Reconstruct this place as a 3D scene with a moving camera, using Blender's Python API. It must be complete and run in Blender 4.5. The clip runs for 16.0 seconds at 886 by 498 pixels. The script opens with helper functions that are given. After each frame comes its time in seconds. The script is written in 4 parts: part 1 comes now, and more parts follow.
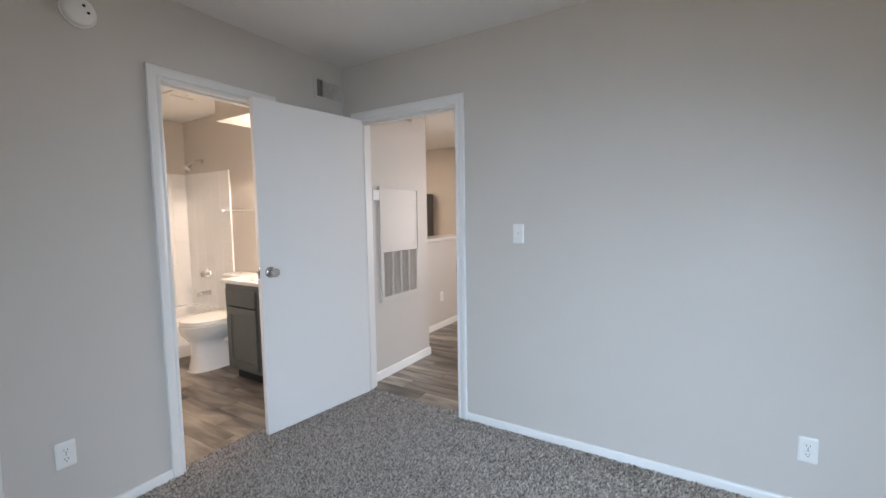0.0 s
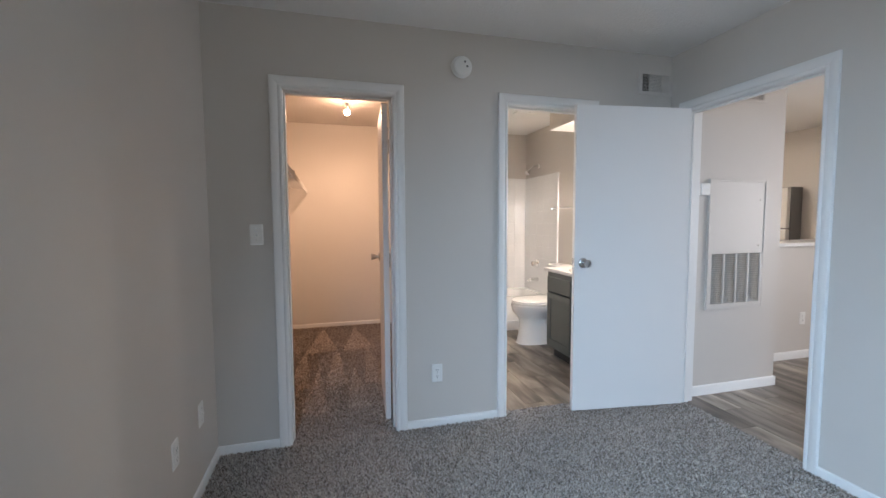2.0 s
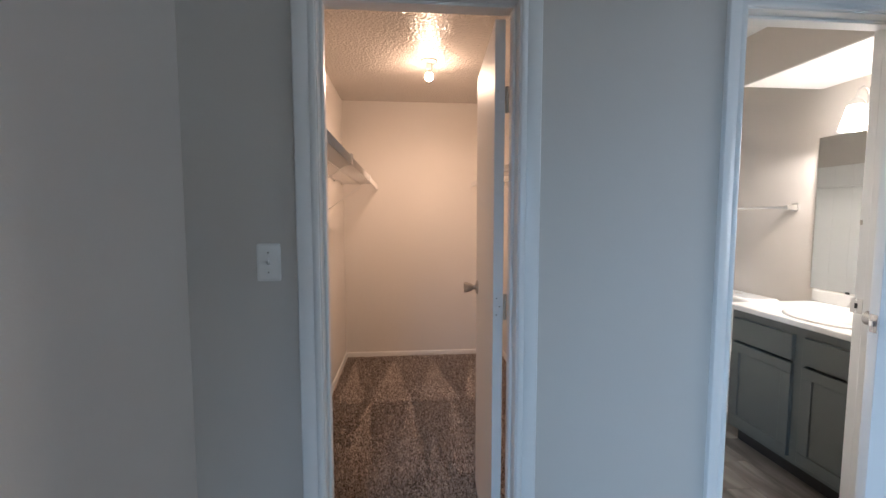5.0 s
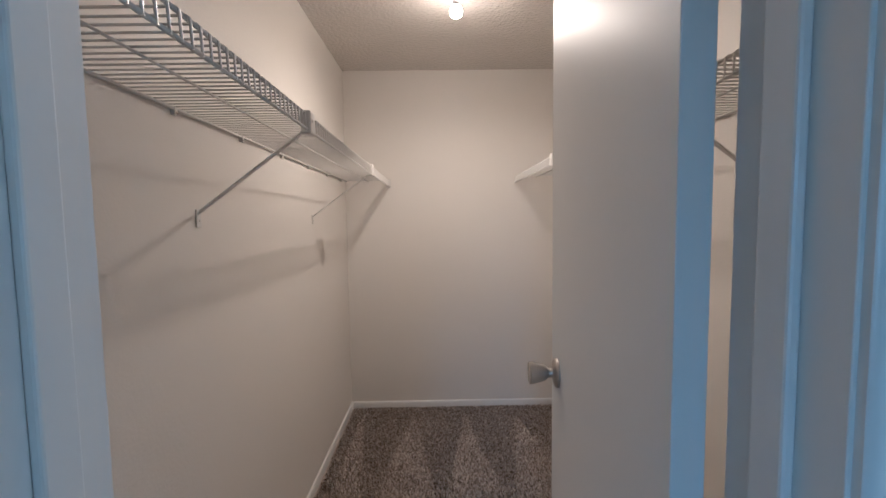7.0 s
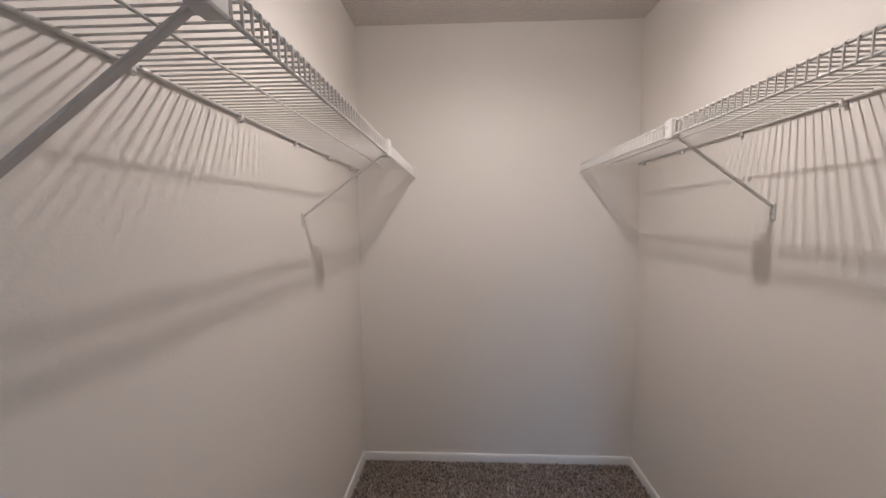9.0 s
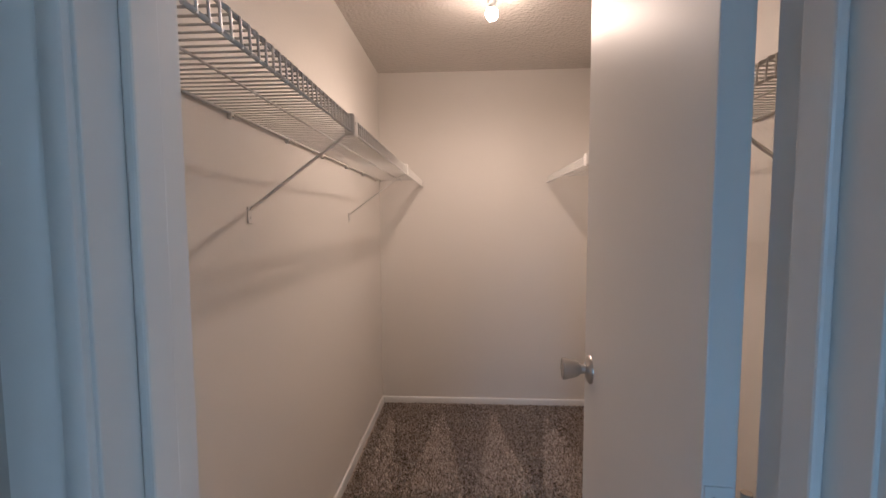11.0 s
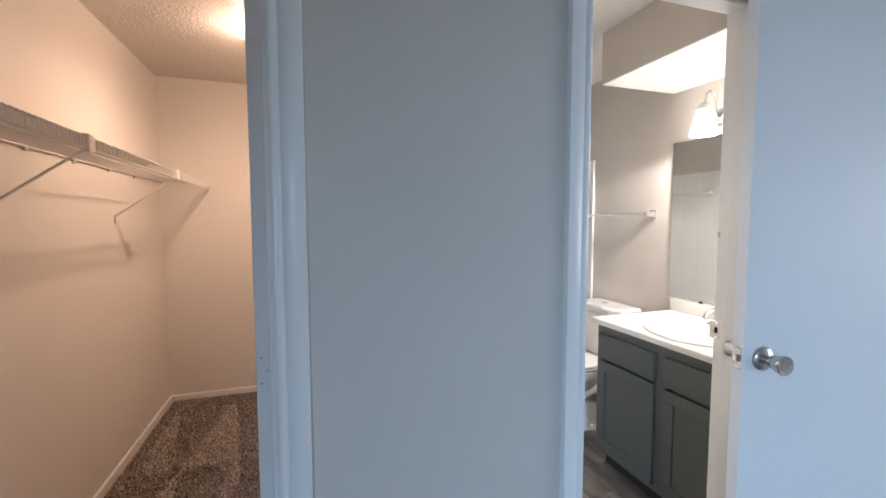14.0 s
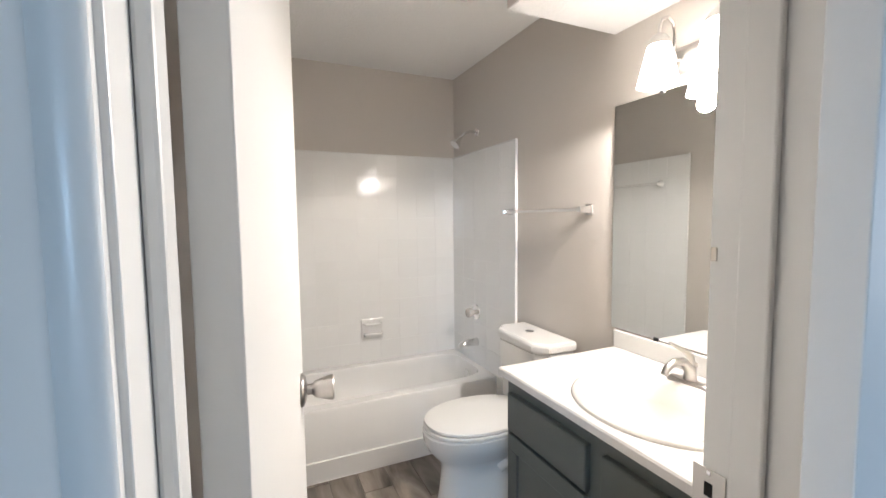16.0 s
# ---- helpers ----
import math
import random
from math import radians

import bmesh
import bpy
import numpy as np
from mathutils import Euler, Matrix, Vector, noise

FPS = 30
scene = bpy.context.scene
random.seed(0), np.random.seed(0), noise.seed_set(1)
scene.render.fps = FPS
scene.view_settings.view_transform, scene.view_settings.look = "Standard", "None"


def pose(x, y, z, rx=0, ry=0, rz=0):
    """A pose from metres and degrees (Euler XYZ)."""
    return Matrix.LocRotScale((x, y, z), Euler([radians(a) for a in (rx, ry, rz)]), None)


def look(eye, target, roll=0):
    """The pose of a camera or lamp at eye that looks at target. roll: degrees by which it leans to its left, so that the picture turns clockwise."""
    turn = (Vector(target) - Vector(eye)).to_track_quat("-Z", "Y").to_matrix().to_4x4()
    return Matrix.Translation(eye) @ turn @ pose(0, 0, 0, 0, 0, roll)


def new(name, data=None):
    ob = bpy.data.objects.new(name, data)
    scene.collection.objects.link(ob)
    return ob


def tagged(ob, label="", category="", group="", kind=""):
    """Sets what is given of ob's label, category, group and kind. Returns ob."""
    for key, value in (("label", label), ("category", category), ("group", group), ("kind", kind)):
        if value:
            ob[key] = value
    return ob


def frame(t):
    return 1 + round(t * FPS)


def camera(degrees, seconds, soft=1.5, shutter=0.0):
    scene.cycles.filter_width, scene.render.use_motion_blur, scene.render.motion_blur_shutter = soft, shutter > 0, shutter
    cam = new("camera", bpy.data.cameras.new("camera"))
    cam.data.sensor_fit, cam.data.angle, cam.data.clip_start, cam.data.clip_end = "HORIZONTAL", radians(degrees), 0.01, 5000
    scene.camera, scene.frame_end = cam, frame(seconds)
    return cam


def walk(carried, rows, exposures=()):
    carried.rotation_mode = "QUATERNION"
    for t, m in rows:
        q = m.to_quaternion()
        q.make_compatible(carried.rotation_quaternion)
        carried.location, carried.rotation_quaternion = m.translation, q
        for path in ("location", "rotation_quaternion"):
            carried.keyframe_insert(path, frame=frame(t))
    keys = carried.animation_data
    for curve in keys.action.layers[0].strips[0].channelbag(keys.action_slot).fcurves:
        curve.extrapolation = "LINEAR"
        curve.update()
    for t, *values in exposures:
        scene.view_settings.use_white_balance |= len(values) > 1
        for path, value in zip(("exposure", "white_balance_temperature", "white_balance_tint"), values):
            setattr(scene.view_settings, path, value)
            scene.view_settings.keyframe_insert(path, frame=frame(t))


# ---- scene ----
cam = camera(93.6, 16.0)
PATH = [
    (0, (-0.073, 0.413, 1.336), (-1.121, 2.109, 1.179), -0.9),
    (0.5, (0.066, 0.384, 1.306), (-1.306, 1.833, 1.168), -0.9),
    (1, (0.116, 0.399, 1.314), (-1.513, 1.55, 1.174), -0.7),
    (1.5, (0.145, 0.438, 1.321), (-1.68, 1.243, 1.173), -0.5),
    (2, (0.12, 0.383, 1.303), (-1.805, 0.904, 1.164), -0.3),
    (2.5, (0.106, 0.407, 1.304), (-1.855, 0.776, 1.168), -0.0),
    (3, (-0.024, 0.393, 1.31), (-1.99, 0.733, 1.173), 0.1),
    (3.5, (-0.274, 0.376, 1.318), (-2.243, 0.703, 1.179), 0.1),
    (4, (-0.536, 0.43, 1.344), (-2.512, 0.701, 1.19), 0.1),
    (4.5, (-0.811, 0.443, 1.359), (-2.792, 0.667, 1.203), -0.1),
    (5, (-1.085, 0.405, 1.364), (-3.071, 0.577, 1.212), -0.0),
    (7.3, (-2.264, 0.471, 1.392), (-4.259, 0.473, 1.248), -0.6),
    (7.5, (-2.375, 0.469, 1.394), (-4.37, 0.456, 1.244), -0.4),
    (8, (-2.614, 0.426, 1.398), (-4.608, 0.371, 1.247), -0.4),
    (8.5, (-2.774, 0.391, 1.407), (-4.767, 0.313, 1.256), -0.3),
    (9, (-2.81, 0.391, 1.406), (-4.803, 0.296, 1.259), -0.3),
    (9.5, (-2.718, 0.409, 1.405), (-4.71, 0.299, 1.262), -0.3),
    (12, (-1.665, 0.459, 1.376), (-3.657, 0.351, 1.244), -0.2),
    (12.5, (-1.544, 0.474, 1.380), (-3.539, 0.471, 1.246), -0.3),
    (13, (-1.450, 0.527, 1.383), (-3.432, 0.759, 1.249), 0.3),
    (13.5, (-1.448, 0.646, 1.398), (-3.387, 1.115, 1.259), 0.0),
    (14, (-1.500, 0.818, 1.391), (-3.394, 1.447, 1.254), -0.1),
    (14.5, (-1.645, 1.003, 1.403), (-3.498, 1.74, 1.252), -0.6),
    (15, (-1.859, 1.219, 1.389), (-3.683, 2.026, 1.238), -0.3),
    (15.5, (-2.006, 1.411, 1.402), (-3.821, 2.235, 1.243), -0.6),
    (16, (-2.148, 1.551, 1.394), (-3.97, 2.364, 1.248), -0.6),
]
# the picture's brightness and white balance drift as the walker leaves daylight for lamplight and comes back
EXPOSURES = [(0, -0.02, 6750, 17), (0.5, -0.13, 6550, 16), (1.3, -0.17, 6300, 15), (2.5, 0.0, 6050, 13), (4, 0.0, 5950, 13), (5.2, -0.2, 5400, 8), (7.3, -0.40, 4230, -4), (9.7, -0.41, 4130, -4), (11.8, -0.35, 5200, 7), (13.5, -0.19, 5400, 8), (14.4, -0.13, 5850, 13), (15, -0.16, 6350, 15), (16, -0.27, 5550, 8)]
walk(cam, [(t, look(eye, target, roll)) for t, eye, target, roll in PATH], EXPOSURES)


# ---- light ----
world = bpy.data.worlds.new("daylight")
scene.world = world
world.use_nodes = True
sky = world.node_tree.nodes.new("ShaderNodeTexSky")
sky.sky_type, sky.sun_disc = "NISHITA", False
sky.sun_elevation, sky.sun_rotation = radians(40), radians(200)
world.node_tree.nodes["Background"].inputs["Strength"].default_value = 0.1
world.node_tree.links.new(sky.outputs[0], world.node_tree.nodes["Background"].inputs["Color"])


def window_light(name, eye, target, w, h, power, colour, spread=116):
    lamp = bpy.data.lights.new(name, "AREA")
    lamp.shape, lamp.size, lamp.size_y, lamp.energy, lamp.color = "RECTANGLE", w, h, power, colour
    lamp.spread = radians(spread)
    ob = new(name, lamp)
    ob.matrix_world = look(eye, target)
    return ob


# daylight through the bedroom window, behind the walker
window_light("bedroom_window_light", (1.02, -0.29, 1.42), (-1.6, 2.6, -1.35), 1.1, 1.25, 58, (0.54, 0.775, 1.0), 104)
# the sunlit ground outside throws a little warm light up through the same window
window_light("bedroom_ground_light", (1.02, -0.285, 1.30), (-0.7, 1.3, 3.3), 1.1, 1.0, 6, (1.0, 0.92, 0.74), 120)
# lamp of an unseen living room window, added to light the hallway
window_light("added_living_light", (-0.4, 6.17, 1.35), (-1.3, 3.0, 1.0), 1.9, 1.5, 40, (1.0, 0.95, 0.90), 150)

# the closet's bare bulb sheds its light downwards and to the sides, from just under its glass
bulb_light = bpy.data.lights.new("closet_bulb_light", "SPOT")
bulb_light.energy, bulb_light.color, bulb_light.shadow_soft_size = 45, (1.0, 0.615, 0.375), 0.023
bulb_light.spot_size, bulb_light.spot_blend = radians(179), 0.75
new("closet_bulb_light", bulb_light).matrix_world = pose(-4.085, 0.566, 2.455 - 0.161)

# the three vanity lamps, each from the mouth of its shade
for x in (-3.155, -2.955, -2.755):
    vanity_lamp = bpy.data.lights.new("vanity_lamp_light", "SPOT")
    vanity_lamp.energy, vanity_lamp.color, vanity_lamp.shadow_soft_size = 25, (1.0, 0.84, 0.68), 0.03
    vanity_lamp.spot_size, vanity_lamp.spot_blend = radians(179), 0.22
    new("vanity_lamp_light", vanity_lamp).matrix_world = pose(x, 2.793, 1.795)


# ---- materials ----
def mat(name, colour, rough=0.6, metal=0.0, bump=0.0, scale=60.0, vary=0.06, big=1.5, detail=3.0, spec=0.5, emit=0.0, coat=0.0, piece=0.0):
    """A painted, moulded or metal surface: grain at one scale, faint blotches at another."""
    m = bpy.data.materials.new(name)
    m.use_nodes = True
    nt = m.node_tree
    b = nt.nodes["Principled BSDF"]
    b.inputs["Roughness"].default_value, b.inputs["Metallic"].default_value = rough, metal
    b.inputs["Specular IOR Level"].default_value, b.inputs["Coat Weight"].default_value = spec, coat
    b.inputs["Coat Roughness"].default_value = 0.06
    tc = nt.nodes.new("ShaderNodeTexCoord")
    blot = nt.nodes.new("ShaderNodeTexNoise")
    blot.inputs["Scale"].default_value, blot.inputs["Detail"].default_value = big, 4.0
    fine = nt.nodes.new("ShaderNodeTexNoise")
    fine.inputs["Scale"].default_value, fine.inputs["Detail"].default_value = scale, detail
    for n in (blot, fine):
        nt.links.new(tc.outputs["Object"], n.inputs["Vector"])
    ramp = nt.nodes.new("ShaderNodeMix")
    ramp.data_type = "RGBA"
    lo, hi = [max(0, c * (1 - vary)) for c in colour], [min(1, c * (1 + vary)) for c in colour]
    ramp.inputs["A"].default_value, ramp.inputs["B"].default_value = (*lo, 1), (*hi, 1)
    add = nt.nodes.new("ShaderNodeMath")
    add.operation = "MULTIPLY_ADD"
    add.inputs[1].default_value = 0.35
    nt.links.new(fine.outputs["Fac"], add.inputs[0])
    sc = nt.nodes.new("ShaderNodeMath")
    sc.operation = "MULTIPLY"
    sc.inputs[1].default_value = 0.65
    nt.links.new(blot.outputs["Fac"], sc.inputs[0])
    nt.links.new(sc.outputs[0], add.inputs[2])
    nt.links.new(add.outputs[0], ramp.inputs["Factor"])
    out = ramp.outputs["Result"]
    if piece:
        info = nt.nodes.new("ShaderNodeObjectInfo")
        hsv = nt.nodes.new("ShaderNodeHueSaturation")
        mr = nt.nodes.new("ShaderNodeMapRange")
        mr.inputs["To Min"].default_value, mr.inputs["To Max"].default_value = 1 - piece, 1 + piece
        nt.links.new(info.outputs["Random"], mr.inputs["Value"])
        nt.links.new(mr.outputs[0], hsv.inputs["Value"])
        nt.links.new(out, hsv.inputs["Color"])
        out = hsv.outputs[0]
    nt.links.new(out, b.inputs["Base Color"])
    rr = nt.nodes.new("ShaderNodeMapRange")
    rr.inputs["To Min"].default_value, rr.inputs["To Max"].default_value = rough * 0.88, min(1, rough * 1.12)
    nt.links.new(blot.outputs["Fac"], rr.inputs["Value"])
    nt.links.new(rr.outputs[0], b.inputs["Roughness"])
    if bump:
        bp = nt.nodes.new("ShaderNodeBump")
        bp.inputs["Strength"].default_value, bp.inputs["Distance"].default_value = 1.0, bump
        nt.links.new(fine.outputs["Fac"], bp.inputs["Height"])
        nt.links.new(bp.outputs[0], b.inputs["Normal"])
    if emit:
        b.inputs["Emission Color"].default_value = (*colour, 1)
        b.inputs["Emission Strength"].default_value = emit
    return m


def wood_tile():
    """Porcelain planks printed with greyed timber: long grain, dark streaks, each plank its own shade."""
    m = mat("wood_look_tile", (0.22, 0.19, 0.16), rough=0.42, bump=0.0003, scale=90, vary=0.1)
    nt = m.node_tree
    b = nt.nodes["Principled BSDF"]
    tc = nt.nodes.new("ShaderNodeTexCoord")
    info = nt.nodes.new("ShaderNodeObjectInfo")
    off = nt.nodes.new("ShaderNodeVectorMath")
    off.operation = "MULTIPLY_ADD"
    off.inputs[1].default_value = (1.9, 10.0, 1.0)
    seed = nt.nodes.new("ShaderNodeMath")
    seed.operation = "MULTIPLY"
    seed.inputs[1].default_value = 37.0
    nt.links.new(info.outputs["Random"], seed.inputs[0])
    nt.links.new(tc.outputs["Object"], off.inputs[0])
    nt.links.new(seed.outputs[0], off.inputs[2])
    grain = nt.nodes.new("ShaderNodeTexNoise")
    grain.inputs["Scale"].default_value, grain.inputs["Detail"].default_value = 1.0, 6.0
    grain.inputs["Distortion"].default_value = 0.6
    nt.links.new(off.outputs[0], grain.inputs["Vector"])
    ramp = nt.nodes.new("ShaderNodeValToRGB")
    e = ramp.color_ramp.elements
    e[0].position, e[0].color = 0.30, (0.105, 0.088, 0.074, 1)
    e[1].position, e[1].color = 0.70, (0.44, 0.385, 0.325, 1)
    mid = e.new(0.5)
    mid.color = (0.26, 0.223, 0.187, 1)
    nt.links.new(grain.outputs["Fac"], ramp.inputs["Fac"])
    hsv = nt.nodes.new("ShaderNodeHueSaturation")
    mr = nt.nodes.new("ShaderNodeMapRange")
    mr.inputs["To Min"].default_value, mr.inputs["To Max"].default_value = 0.66, 1.36
    nt.links.new(info.outputs["Random"], mr.inputs["Value"])
    nt.links.new(mr.outputs[0], hsv.inputs["Value"])
    nt.links.new(ramp.outputs[0], hsv.inputs["Color"])
    nt.links.new(hsv.outputs[0], b.inputs["Base Color"])
    return m


def carpet_mat(name, per_island):
    m = bpy.data.materials.new(name)
    m.use_nodes = True
    nt = m.node_tree
    b = nt.nodes["Principled BSDF"]
    b.inputs["Roughness"].default_value, b.inputs["Specular IOR Level"].default_value = 0.95, 0.1
    b.inputs["Sheen Weight"].default_value = 0.25
    ramp = nt.nodes.new("ShaderNodeValToRGB")
    ramp.color_ramp.interpolation = "CONSTANT"
    cols = [(0.0, (0.19, 0.150, 0.124)), (0.18, (0.41, 0.337, 0.283)), (0.44, (0.56, 0.477, 0.412)), (0.70, (0.72, 0.640, 0.565)), (0.92, (0.28, 0.222, 0.182))]
    e = ramp.color_ramp.elements
    e[0].position, e[0].color = 0.0, (*cols[0][1], 1)
    e[1].position, e[1].color = cols[1][0], (*cols[1][1], 1)
    for p, c in cols[2:]:
        e.new(p).color = (*c, 1)
    if per_island:
        geo = nt.nodes.new("ShaderNodeNewGeometry")
        nt.links.new(geo.outputs["Random Per Island"], ramp.inputs["Fac"])
    else:
        v = nt.nodes.new("ShaderNodeTexNoise")
        v.inputs["Scale"].default_value = 150
        tc = nt.nodes.new("ShaderNodeTexCoord")
        nt.links.new(tc.outputs["Object"], v.inputs["Vector"])
        nt.links.new(v.outputs["Fac"], ramp.inputs["Fac"])
    nt.links.new(ramp.outputs[0], b.inputs["Base Color"])
    return m


WALL = mat("greige_wall_paint", (0.60, 0.56, 0.515), rough=0.48, bump=0.0003, scale=170, vary=0.025, big=0.9, spec=0.4)
CLOSET_WALL = mat("off_white_wall_paint", (0.80, 0.765, 0.715), rough=0.5, bump=0.0005, scale=120, vary=0.02, big=0.9, spec=0.4)
CEIL = mat("textured_ceiling_paint", (0.84, 0.83, 0.815), rough=0.75, bump=0.003, scale=75, vary=0.03, detail=2)
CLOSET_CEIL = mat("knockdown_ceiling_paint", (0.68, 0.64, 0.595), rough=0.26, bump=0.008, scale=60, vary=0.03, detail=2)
TRIM = mat("white_trim_paint", (0.80, 0.79, 0.77), rough=0.30, bump=0.0002, scale=40, vary=0.02)
DOOR = mat("white_door_paint", (0.80, 0.79, 0.775), rough=0.45, bump=0.00015, scale=220, vary=0.02, spec=0.3)
FILTER = mat("grey_filter_mesh", (0.30, 0.275, 0.25), rough=0.9, bump=0.001, scale=400)
PLATE = mat("white_plastic", (0.82, 0.81, 0.78), rough=0.35, vary=0.02)
PANEL = mat("greige_panel_enamel", (0.60, 0.562, 0.518), rough=0.4, bump=0.0002, scale=80, vary=0.02)
# near black: shade painted into holes and recesses, also small black parts
DARK = mat("hole_shade_and_black_parts", (0.015, 0.014, 0.013), rough=0.8)
NICKEL = mat("brushed_nickel", (0.54, 0.52, 0.50), rough=0.28, metal=1.0, scale=300, vary=0.06)
CHROME = mat("chrome", (0.80, 0.80, 0.80), rough=0.09, metal=1.0, vary=0.03)
BRASSY = mat("worn_steel", (0.50, 0.46, 0.40), rough=0.35, metal=1.0, vary=0.08)
PORC = mat("white_porcelain", (0.84, 0.83, 0.81), rough=0.10, vary=0.012, coat=0.3)
TUB = mat("white_enamel", (0.86, 0.855, 0.84), rough=0.14, vary=0.015, coat=0.3)
GROUT = mat("white_grout", (0.86, 0.855, 0.84), rough=0.6, bump=0.0002, scale=300)
TILE = mat("white_glazed_tile", (0.86, 0.855, 0.84), rough=0.11, vary=0.012, piece=0.012)
CAB = mat("grey_cabinet_paint", (0.090, 0.101, 0.096), rough=0.38, vary=0.06, bump=0.0002, scale=160)
STONE = mat("white_cultured_marble", (0.70, 0.69, 0.67), rough=0.22, vary=0.045, big=22, scale=90)
BISQUE = mat("bisque_porcelain", (0.70, 0.675, 0.63), rough=0.12, vary=0.015, coat=0.3)
WIRE = mat("white_vinyl_wire", (0.74, 0.72, 0.69), rough=0.32, vary=0.03)
ACRYLIC = mat("yellowed_clear_acrylic", (0.86, 0.80, 0.72), rough=0.08, vary=0.02)
ACRYLIC.node_tree.nodes["Principled BSDF"].inputs["Transmission Weight"].default_value = 0.6
STEEL = mat("brushed_steel", (0.64, 0.62, 0.59), rough=0.45, metal=0.15, scale=200)
FLOORGROUT = mat("grey_brown_grout", (0.36, 0.325, 0.29), rough=0.85, bump=0.0004, scale=300)
SEAL = mat("carpet_edge_bar", (0.25, 0.20, 0.15), rough=0.7)
BULB = mat("lit_bulb", (1.0, 0.615, 0.375), emit=410)
SHADE = mat("lit_frosted_glass", (1.0, 0.84, 0.68), rough=0.4, emit=21)
GLOW = mat("frosted_bulb", (1.0, 0.84, 0.68), rough=0.4, emit=40)
# glow of the unseen kitchen fixture, added to brighten the back wall
KLIGHT = mat("kitchen_fill_glow", (1.0, 0.84, 0.66), emit=42)
PLANK = wood_tile()
PILE = carpet_mat("frieze_carpet_pile", True)
BACKING = carpet_mat("frieze_carpet_base", False)
MIRROR = mat("mirror_silver", (0.90, 0.92, 0.91), rough=0.015, metal=1.0, vary=0.0)
GLASS = mat("window_glass", (0.95, 0.97, 0.97), rough=0.0)
GLASS.node_tree.nodes["Principled BSDF"].inputs["Transmission Weight"].default_value = 1.0


# ---- mesh helpers ----
def box(bm, x0, y0, z0, x1, y1, z1, bevel=0.0, seg=2):
    vs = [bm.verts.new((x, y, z)) for z in (z0, z1) for x, y in ((x0, y0), (x1, y0), (x1, y1), (x0, y1))]
    fs = [bm.faces.new([vs[i] for i in f]) for f in ((3, 2, 1, 0), (4, 5, 6, 7), (0, 1, 5, 4), (1, 2, 6, 5), (2, 3, 7, 6), (3, 0, 4, 7))]
    if bevel:
        es = {e for f in fs for e in f.edges}
        bmesh.ops.bevel(bm, geom=list(es), offset=bevel, segments=seg, affect="EDGES", profile=0.5)
    return bm


def rings(bm, loops, cap=True, closed=True):
    """Skin between loops of points, each with the same count."""
    vv = [[bm.verts.new(p) for p in loop] for loop in loops]
    n = len(vv[0])
    for a, b in zip(vv, vv[1:]):
        for i in range(n if closed else n - 1):
            j = (i + 1) % n
            bm.faces.new((a[i], a[j], b[j], b[i])).smooth = True
    if cap:
        bm.faces.new(vv[0][::-1])
        bm.faces.new(vv[-1])
    return bm


def lathe(bm, profile, at=(0, 0, 0), axis="z", seg=24, cap=True):
    """Turn (radius, height) pairs round an axis through at."""
    loops = []
    for r, h in profile:
        loop = []
        for i in range(seg):
            a = 2 * math.pi * i / seg
            u, v = r * math.cos(a), r * math.sin(a)
            p = {"z": (u, v, h), "x": (h, u, v), "y": (v, h, u)}[axis]
            loop.append(tuple(c + o for c, o in zip(p, at)))
        loops.append(loop)
    return rings(bm, loops, cap)


def tube(bm, pts, r, seg=8):
    """A round bar along a line of points."""
    pts = [Vector(p) for p in pts]
    loops, side = [], None
    for i, p in enumerate(pts):
        d = (pts[min(i + 1, len(pts) - 1)] - pts[max(i - 1, 0)]).normalized()
        if side is None:
            side = d.orthogonal().normalized()
        side = (side - d * side.dot(d)).normalized()
        up = d.cross(side)
        rr = r[i] if isinstance(r, (list, tuple)) else r
        loops.append([tuple(p + rr * (math.cos(2 * math.pi * k / seg) * side + math.sin(2 * math.pi * k / seg) * up)) for k in range(seg)])
    return rings(bm, loops)


def oval(cx, cy, z, rx, ry, n=32, power=2.0, front=1.0):
    """A superellipse loop; front stretches the half towards -y."""
    out = []
    for i in range(n):
        a = 2 * math.pi * i / n
        c, s = math.cos(a), math.sin(a)
        x = rx * math.copysign(abs(c) ** (2 / power), c)
        y = ry * math.copysign(abs(s) ** (2 / power), s)
        out.append((cx + x, cy + (y * front if y < 0 else y), z))
    return out


def mesh_of(name, bm, material, smooth=True):
    bmesh.ops.recalc_face_normals(bm, faces=bm.faces)
    me = bpy.data.meshes.new(name)
    bm.to_mesh(me)
    bm.free()
    me.materials.append(material)
    flags = [smooth and p.use_smooth for p in me.polygons]
    me.set_sharp_from_angle(angle=radians(42))
    me.polygons.foreach_set("use_smooth", flags)
    return me


def part(name, bm, material, parent=None, label="", at=None, smooth=True):
    ob = new(name, mesh_of(name, bm, material, smooth))
    if parent:
        ob.parent = parent
    if at is not None:
        ob.matrix_basis = at
    if label:
        ob["label"] = label
    return ob


def thing(name, m, label, category, group="", kind=""):
    ob = new(name)
    ob.empty_display_size = 0.1
    ob.matrix_basis = m
    return tagged(ob, label, category, group, kind)


def B():
    return bmesh.new()


def solid(name, boxes, material, label="", category="", kind="structure", bevel=0.0):
    bm = B()
    for b in boxes:
        box(bm, *b, bevel=bevel)
    return tagged(part(name, bm, material), label, category, kind=kind)


# ---- setting: walls ----
XA, XAB = -2.38, -2.495      # the closet and bathroom doors' wall: bedroom face, inner face
YB, YBB = 2.75, 2.865        # the hall door's wall
YS = -0.25
CL = (0.143, 0.753)          # closet opening
BA = (1.494, 2.084)          # bathroom opening
HA = (-2.225, -1.415)        # hall opening
DH = 2.03
J = 0.018
